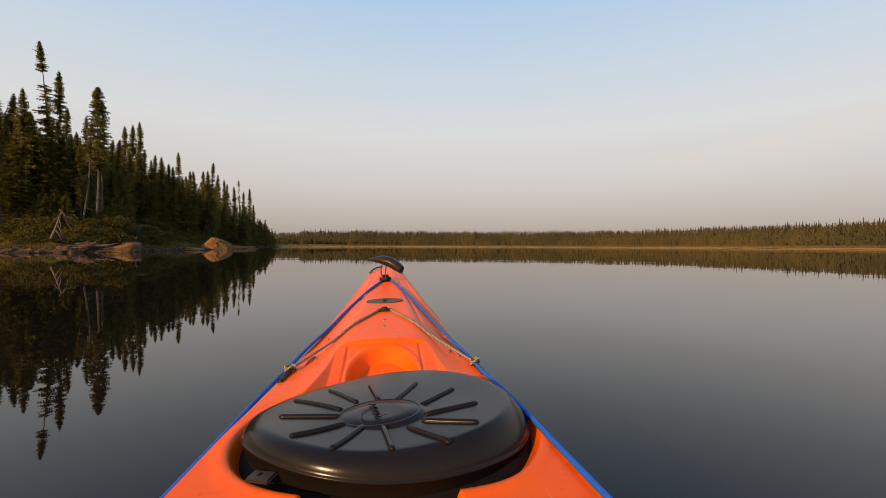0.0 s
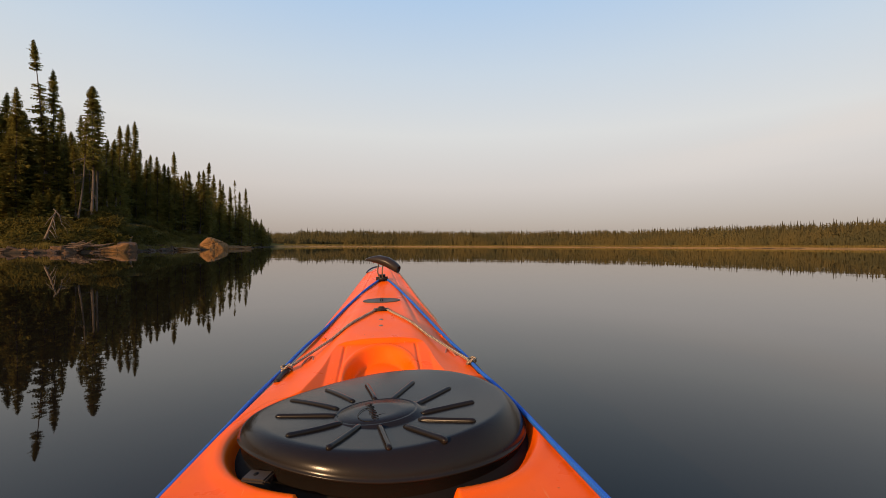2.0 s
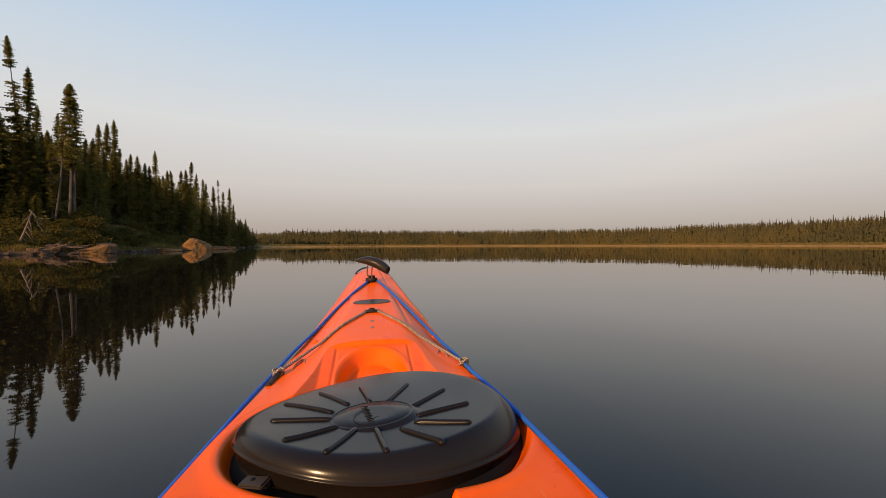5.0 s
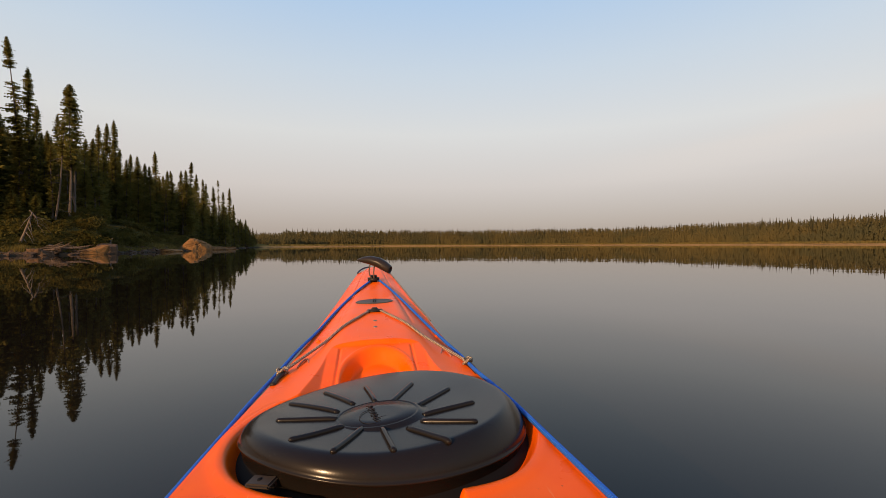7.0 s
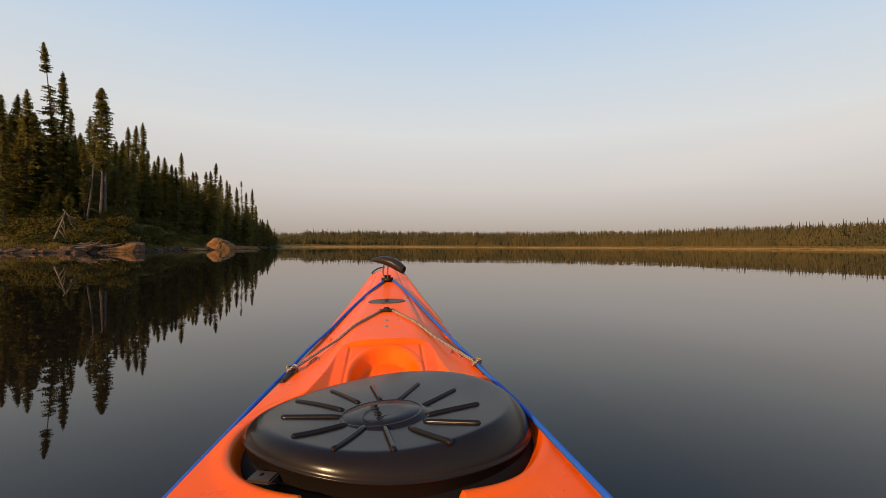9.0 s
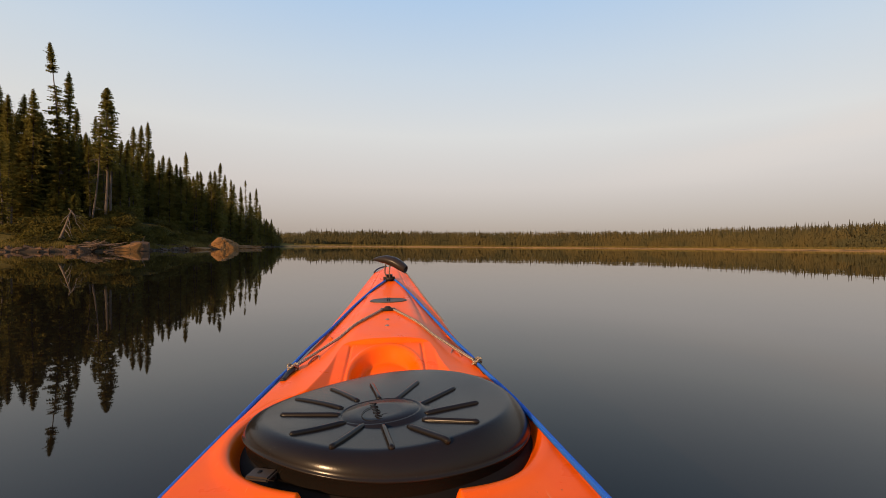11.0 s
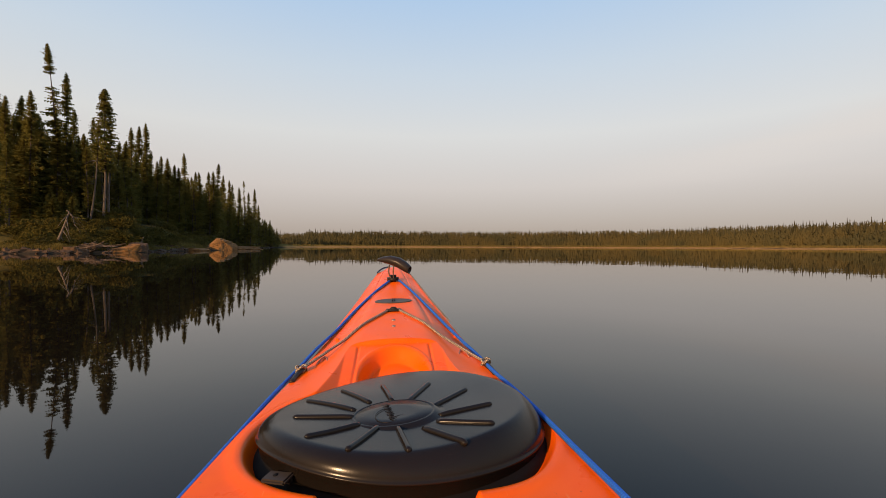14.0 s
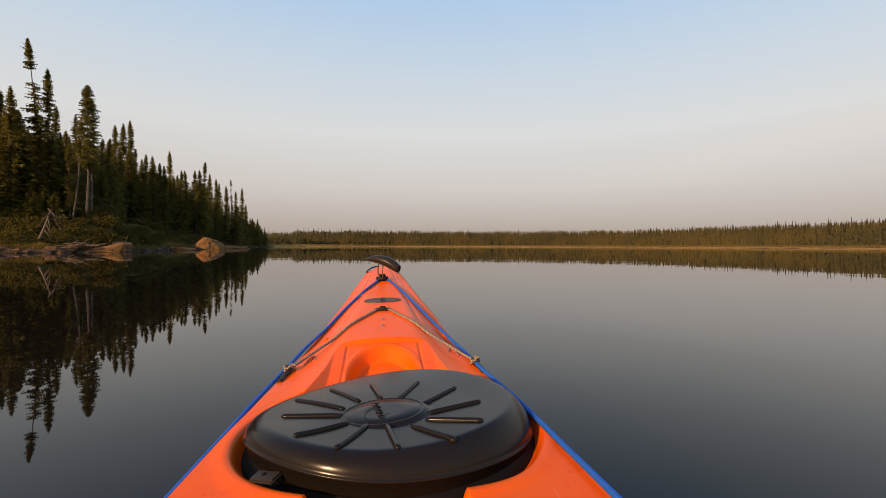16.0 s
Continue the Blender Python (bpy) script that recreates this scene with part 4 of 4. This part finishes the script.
def build_kayak():
    kayak = new("kayak")
    kayak.matrix_basis = pose(0.008, 0, 0, 0, -1.6, 0)      # it leans a little to port
    tagged(kayak, "orange plastic kayak with black hatch lid and blue lines, afloat", "kayak")
    body = plastic_orange()
    # deck
    ys = np.concatenate([np.linspace(-2.4, 0.3, 40), np.arange(0.306, 0.55, 0.006), np.arange(0.55, 1.15, 0.0035), np.arange(1.15, 1.36, 0.004), np.arange(1.36, 2.68, 0.007), [2.68]])
    us = np.linspace(-1, 1, 191)
    us = np.sign(us) * np.abs(us) ** 0.9
    w, zg, zc = sheer(ys)
    X = us[None, :] * w[:, None]
    Yg = np.repeat(ys[:, None], len(us), 1)
    Z = deck_height(X, Yg)
    # underside rows: rounded gunwale, flared side, chine below the water
    drop = [(1.0, 0.0), (1.012, -0.008), (1.014, -0.016), (1.0, -0.026), (0.985, -0.034), (0.965, -0.30 * 0.5), (0.90, None), (0.45, None), (0.0, None)]
    verts = [(float(a_), float(b_), float(c_)) for a_, b_, c_ in zip(X.ravel(), Yg.ravel(), Z.ravel())]
    n, m_ = len(ys), len(us)
    faces = [(i * m_ + k, i * m_ + k + 1, (i + 1) * m_ + k + 1, (i + 1) * m_ + k) for i in range(n - 1) for k in range(m_ - 1)]
    sheet("deck", verts, faces, body, kayak)
    hv, hf = [], []
    cols = []
    for i in range(0, n, 2):
        keel = -0.10 + 0.35 * max(0.0, (abs(ys[i]) - 1.8) / 0.85) ** 2
        row = []
        for sgn in (-1, 1):
            one = []
            for fx, dz in drop:
                if dz is None:
                    z = keel if fx < 0.8 else keel + 0.05
                else:
                    z = zg[i] + dz
                one.append((sgn * fx * w[i], ys[i], max(z, keel)))
            row += one if sgn < 0 else one[::-1][1:]
        cols.append(row)
    L = len(cols[0])
    for row in cols:
        hv += row
    for i in range(len(cols) - 1):
        for k in range(L - 1):
            hf.append((i * L + k, (i + 1) * L + k, (i + 1) * L + k + 1, i * L + k + 1))
    sheet("hull", [tuple(map(float, v)) for v in hv], hf, body, kayak)

    # hatch coaming and lid
    def oval(v):
        v.x *= 1.085
        return v

    bm = bmesh.new()
    lathe(bm, [(0.220, 0.20), (0.243, 0.205), (0.248, 0.226), (0.246, 0.238), (0.240, 0.244), (0.231, 0.252), (0.225, 0.256)], LID + Vector((0.002, -0.002, 0)), 96, oval)
    part("hatch_coaming", bm, rubber(0.004, 0.75), kayak, "black hatch coaming ring")

    def warp(v):
        edge_ = float(smoothstep(0.212, 0.240, v.xy.length))
        v.x *= 1.062
        r = v.xy.length / LID_R
        t = math.atan2(v.y, v.x)
        far_right = 0.5 + 0.5 * math.cos(t - radians(58))
        v.z += (0.013 * far_right ** 3 - 0.014 * (0.5 + 0.5 * math.cos(t - radians(130))) ** 5) * r ** 2
        v.z += 0.024 * (0.5 + 0.5 * math.cos(t + radians(138))) ** 6 * r ** 3
        v.z += 0.018 * math.exp(-((math.degrees(t) + 50 + 180) % 360 / 48 - 3.75) ** 2) * r ** 2
        v.x += 0.008 * edge_ * math.exp(-((math.degrees(t) + 18) / 40) ** 2)
        v.z -= 0.021 * edge_ * math.exp(-((math.degrees(t) + 28) / 48) ** 2)      # the rim droops to starboard
        return v

    def lid_top(r):
        return 0.304 - 0.010 * (r / LID_R) ** 2

    prof = [(0.0, 0.304)] + [(r, lid_top(r)) for r in np.linspace(0.02, 0.2065, 12)]
    z0 = lid_top(0.2065)
    prof += [(0.2065 + 0.0343 * math.sin(t), z0 - 0.0385 * (1 - math.cos(t))) for t in np.radians(np.linspace(9, 77, 16))]
    prof += [(0.2412, z0 - 0.0318), (0.2422, z0 - 0.0330), (0.2426, z0 - 0.0346), (0.2418, z0 - 0.0360), (0.2385, z0 - 0.0372), (0.2365, z0 - 0.057), (0.233, z0 - 0.061), (0.220, z0 - 0.057)]
    bm = bmesh.new()
    lathe(bm, prof, LID, 128, warp)
    lid = part("hatch_lid", bm, rubber(), kayak, "round black rubber hatch lid with raised ribs")
    hub = Vector((-0.001, 0.784, 0))

    def on_lid(x, y, up=0.0):
        v = warp(Vector(((x - LID.x) / 1.062, y - LID.y, 0)))
        return Vector((x, y, v.z + lid_top(v.xy.length) + up))

    # moulded ribs: inner end, outer end
    for x0, y0, x1, y1 in ((0.078, 0.733, 0.160, 0.701), (0.085, 0.766, 0.177, 0.799), (0.072, 0.811, 0.146, 0.893), (0.029, 0.852, 0.074, 0.947),
                           (-0.007, 0.864, -0.026, 0.959), (-0.052, 0.864, -0.112, 0.966), (-0.081, 0.828, -0.175, 0.915), (-0.080, 0.787, -0.177, 0.801),
                           (-0.065, 0.745, -0.136, 0.693), (-0.030, 0.727, -0.068, 0.641), (0.006, 0.717, 0.020, 0.630), (0.051, 0.707, 0.104, 0.639)):
        pts, rad = [], []
        for k in (-0.09, -0.03, 0.08, 0.16, 0.3, 0.45, 0.6, 0.75, 0.88, 0.93, 0.955, 0.975, 0.99, 1.0):
            p = on_lid(x0 + (x1 - x0) * k, y0 + (y1 - y0) * k, 0.0004 - 0.002 * max(0.0, -12 * k))
            pts.append(p)
            rad.append(0.0053 * math.sqrt(max(0.05, 1 - (max(0.0, k - 0.93) / 0.0715) ** 2)))
        bm = bmesh.new()
        tube(bm, pts, rad, 10)
        part("rib", bm, rubber(), lid)

    def oblong(v):
        v.x *= 1.20
        v.z += 0.05 * v.x
        return v

    bm = bmesh.new()
    lathe(bm, [(0.0, 0.3085), (0.030, 0.3088), (0.0550, 0.3092), (0.0562, 0.3080), (0.0574, 0.3080), (0.0586, 0.3094), (0.0615, 0.3084), (0.0670, 0.3040), (0.0730, 0.3015), (0.0800, 0.2995)], hub, 72, oblong)
    part("centre_disc", bm, rubber(), lid, "raised oval disc with a worn moulded mark")
    # worn maker's mark as plain strokes
    for i in range(11):
        bm = bmesh.new()
        box(bm, (0, 0, 0), (0.0135 - 0.004 * (i % 3 == 1), 0.0016, 0.0012), pose(hub.x - 0.0150 + 0.0015 * i, hub.y + 0.036 - 0.0073 * i, 0.3091, 0, 3, 6 + 20 * (i % 2)), 0.0004)
        part("mark_stroke", bm, rubber(0.008, 0.4), lid)
    for x_, y_, rx_, ry_, t0, t1 in ((-0.010, -0.014, 0.022, 0.032, 1.9, 5.4), (0.020, -0.022, 0.017, 0.006, 0.4, 2.9), (0.036, -0.024, 0.008, 0.003, 3.3, 5.8)):
        bm = bmesh.new()
        tube(bm, [hub + Vector((x_ + rx_ * math.cos(t), y_ + ry_ * math.sin(t), 0.3090)) for t in np.linspace(t0, t1, 18)], 0.0006, 5)
        part("mark_stroke", bm, rubber(0.008, 0.4), lid)
    tab = pose(-0.169, 0.661, 0.271, 8, -4, -26)
    bm = bmesh.new()
    box(bm, (0, 0, 0), (0.042, 0.024, 0.007), tab, 0.0025)
    box(bm, (0.002, 0.010, -0.007), (0.030, 0.014, 0.012), tab, 0.003)
    pull = part("pull_tab", bm, rubber(0.03, 0.42), lid, "moulded rubber pull tab on the rim", False)
    # the tab's hole is not cut: a near-black disc carries its shade
    bm = bmesh.new()
    lathe(bm, [(0.0, 0.0005), (0.0035, 0.0005), (0.0042, -0.002)], (0, 0, 0), 12)
    bmesh.ops.transform(bm, matrix=tab @ pose(-0.003, 0.001, 0.0037), verts=bm.verts)
    part("tab_hole", bm, rubber(0.002, 0.7), pull)

    # perimeter lines
    blue = rope("blue_braided_rope", (0.004, 0.175, 0.76, 1), (0.003, 0.095, 0.48, 1), 230.0)
    LY = [0.20, 0.45, 0.69, 0.886, 1.0, 1.10, 1.245, 1.373, 1.57, 1.82, 2.03, 2.20, 2.235]
    PORT_X = [0.295, 0.292, 0.287, 0.278, 0.273, 0.265, 0.251, 0.231, 0.194, 0.140, 0.078, 0.027, 0.016]
    STARBOARD_X = [0.303, 0.298, 0.287, 0.275, 0.262, 0.248, 0.235, 0.212, 0.179, 0.126, 0.078, 0.038, 0.026]
    for sgn, LX in ((-1, PORT_X), (1, STARBOARD_X)):
        LZ = [max(h_, float(deck_height(np.array(sgn * a_), np.array(b_))) + 0.0060) for a_, b_, h_ in zip(LX, LY, (0.268, 0.268, 0.268, 0.271, 0.274, 0.278, 0.284, 0.297, 0.316, 0.348, 0.382, 0.420, 0.425))]
        if sgn < 0:     # aft of the knot the port line hangs over the gunwale's edge
            low = [c_ - 0.013 * float(smoothstep(1.42, 1.20, b_)) for b_, c_ in zip(LY, LZ)]
            LX = [a_ * (EYE - n_) / (EYE - c_) for a_, c_, n_ in zip(LX, LZ, low)]
            LZ = low
        bm = bmesh.new()
        tube(bm, smooth_line([(sgn * a_, b_, c_) for a_, b_, c_ in zip(LX, LY, LZ)], 160), 0.0049, 10)
        part("deck_line", bm, blue, kayak, "taut blue braided perimeter deck line")
    bm = bmesh.new()
    tube(bm, smooth_line([(-0.086, 2.50, 0.453), (-0.074, 2.56, 0.464), (-0.050, 2.61, 0.474), (-0.020, 2.635, 0.478)], 30), 0.0042, 10)
    part("bow_loop", bm, rope("dark_blue_cord", (0.035, 0.050, 0.11, 1), (0.015, 0.020, 0.045, 1), 150.0), kayak, "dark blue loop of line round the bow")

    bm = bmesh.new()
    edge = []
    for y in np.linspace(2.52, 1.62, 14):
        w_, zg_, _ = (float(v) for v in sheer(y))
        edge.append((1.010 * w_, y, zg_ + 0.004))
    tube(bm, smooth_line(edge, 60), 0.0022, 6)
    part("bow_line", bm, rope("tan_cord", (0.42, 0.27, 0.14, 1), (0.16, 0.09, 0.05, 1), 160.0), kayak, "thin tan cord along the bow's edge")

    # bungee from the centre clip to the side knots
    cord = rope("speckled_bungee", (0.60, 0.46, 0.31, 1), (0.07, 0.05, 0.035, 1), 120.0)
    for sgn, tie in ((-1, 1.200), (1, 1.168)):
        pts = []
        for t in np.linspace(0, 1, 24):
            x, y = sgn * (0.018 + t * 0.222), 1.655 - t * (1.655 - tie)
            pts.append((x, y, max(float(deck_height(np.array(x), np.array(y))) + 0.005, 0.363 * (1 - t) + 0.284 * t)))
        bm = bmesh.new()
        tube(bm, pts, 0.0041, 8)
        part("bungee_cord", bm, cord, kayak, "speckled grey and tan elastic cord")
        kx, ky, kz = sgn * 0.243, tie, 0.280
        bm = bmesh.new()
        loop = [Vector((kx + 0.011 * math.cos(t) * (1 + .3 * math.sin(2 * t)), ky + 0.011 * math.sin(t), kz + 0.004 + 0.007 * math.sin(1.5 * t))) for t in np.linspace(0, 12.2, 40)]
        tube(bm, loop, 0.0033, 7)
        part("bungee_knot", bm, cord, kayak, "knot of speckled elastic cord")
        bm = bmesh.new()
        tube(bm, smooth_line([(kx - sgn * 0.002, ky - 0.004, kz), (kx + sgn * 0.006, ky - 0.035, kz - 0.005), (kx + sgn * 0.009, ky - 0.075, kz - 0.009)], 10), [0.007] * 10, 8)
        part("line_guide", bm, rubber(0.02, 0.4), kayak, "black sleeve tying the cord to the deck line")
        # moulded-in eyelet beside the cord
        bm = bmesh.new()
        ex, ey = sgn * 0.196, 1.275
        ez = float(deck_height(np.array(ex), np.array(ey))) - 0.004
        tube(bm, smooth_line([(ex - .015, ey - .034, ez), (ex - .009, ey - .004, ez + .006), (ex, ey + .020, ez + .008), (ex + .009, ey - .004, ez + .006), (ex + .015, ey - .034, ez)], 20), 0.0026, 8)
        part("eyelet", bm, scuffed_plastic(), kayak, "scuffed moulded eyelet")

    for x, y in ((-0.181, 1.452), (0.202, 1.447)):
        bm = bmesh.new()
        h_ = float(deck_height(np.array(x), np.array(y)))
        box(bm, (0, 0, 0), (0.016, 0.026, 0.012), pose(x, y, h_ + 0.001, 8, 0, 30 if x < 0 else -30), 0.005)
        part("line_lug", bm, body, kayak, "small moulded orange lug under the deck line")

    def on_deck(x, y, up=0.0):
        return Vector((x, y, float(deck_height(np.array(x), np.array(y))) + up))

    # centre clip, screws, oval plate
    bm = bmesh.new()
    box(bm, (0, 0, 0), (0.060, 0.022, 0.010), pose(*on_deck(0, 1.652, 0.004), 6), 0.004)
    box(bm, (0, 0, 0), (0.026, 0.014, 0.012), pose(*on_deck(0, 1.658, 0.009), 6), 0.004)
    part("cord_clip", bm, rubber(0.02, 0.35), kayak, "black plastic cord clip")
    for y in (1.53, 1.455):
        bm = bmesh.new()
        lathe(bm, [(0.0, 0.003), (0.004, 0.0028), (0.0065, 0.001), (0.007, -0.001)], on_deck(0, y), 16)
        part("screw", bm, metal(), kayak, "steel screw head")
    bm = bmesh.new()
    rings = []
    for sc, up in ((1.0, None), (1.0, 0.0015), (0.96, 0.0035), (0.90, 0.0030)):
        ring = []
        for k in range(40):
            t = 2 * math.pi * k / 40
            x, y = 0.075 * sc * math.cos(t), 1.820 + 0.040 * sc * math.sin(t)
            ring.append(bm.verts.new(on_deck(x, y, -0.002) if up is None else on_deck(x, y, up).lerp(Vector((x, y, on_deck(0, y, up).z)), 0.6)))
        rings.append(ring)
    for a_, b_ in zip(rings, rings[1:]):
        for k in range(40):
            bm.faces.new((a_[k], a_[(k + 1) % 40], b_[(k + 1) % 40], b_[k]))
    bm.faces.new(rings[-1])
    plate = part("oval_plate", bm, rubber(0.055, 0.38), kayak, "grey oval moulded deck plate")
    bm = bmesh.new()
    for dx in (-0.004, 0.004):
        tube(bm, [on_deck(dx, y, 0.0065) for y in (1.795, 1.82, 1.845)], 0.0018, 6)
    part("plate_slot", bm, rubber(0.01, 0.5), plate)

    # bow fitting, cord and carry toggle
    bm = bmesh.new()
    box(bm, (0, 0, 0), (0.058, 0.050, 0.040), pose(*on_deck(0, 2.245, 0.012), 4), 0.012)
    part("bow_fitting", bm, rubber(0.018, 0.4), kayak, "black bow pad eye")
    toggle_rope = rope("brown_cord", (0.22, 0.13, 0.075, 1), (0.06, 0.035, 0.02, 1), 14.0)
    handle_at = Vector((0.004, 2.255, 0.506))
    for dx in (-0.016, 0.006):
        bm = bmesh.new()
        tube(bm, smooth_line([on_deck(dx * .6, 2.225, 0.02), (dx - 0.004, 2.22, 0.470), tuple(handle_at + Vector((dx - .004, -.012, 0)))], 10), 0.0034, 7)
        part("toggle_cord", bm, toggle_rope, kayak)
    bm = bmesh.new()
    prof_ = [(-0.078, 0.003), (-0.072, 0.0065), (-0.05, 0.0130), (-0.02, 0.0185), (0.02, 0.0215), (0.05, 0.0205), (0.068, 0.0180), (0.076, 0.0160), (0.077, 0.0145), (0.075, 0.0130), (0.045, 0.0110)]
    sides = 20
    rr = []
    for t, r in prof_:
        rr.append([bm.verts.new((t, r * math.cos(2 * math.pi * k / sides), 0.85 * r * math.sin(2 * math.pi * k / sides) + 0.014 * math.sin((t + 0.076) / 0.152 * math.pi))) for k in range(sides)])
    for a_, b_ in zip(rr, rr[1:]):
        for k in range(sides):
            bm.faces.new((a_[k], b_[k], b_[(k + 1) % sides], a_[(k + 1) % sides]))
    bm.faces.new(rr[0])
    bm.faces.new(rr[-1][::-1])
    bmesh.ops.recalc_face_normals(bm, faces=bm.faces)
    bmesh.ops.transform(bm, matrix=pose(*handle_at, 0, 17, -24) @ Matrix.Diagonal((1.2, 1.45, 1.42, 1)), verts=bm.verts)
    part("carry_toggle", bm, rubber(0.020, 0.34), kayak, "black rubber bow carry toggle")


build_kayak()
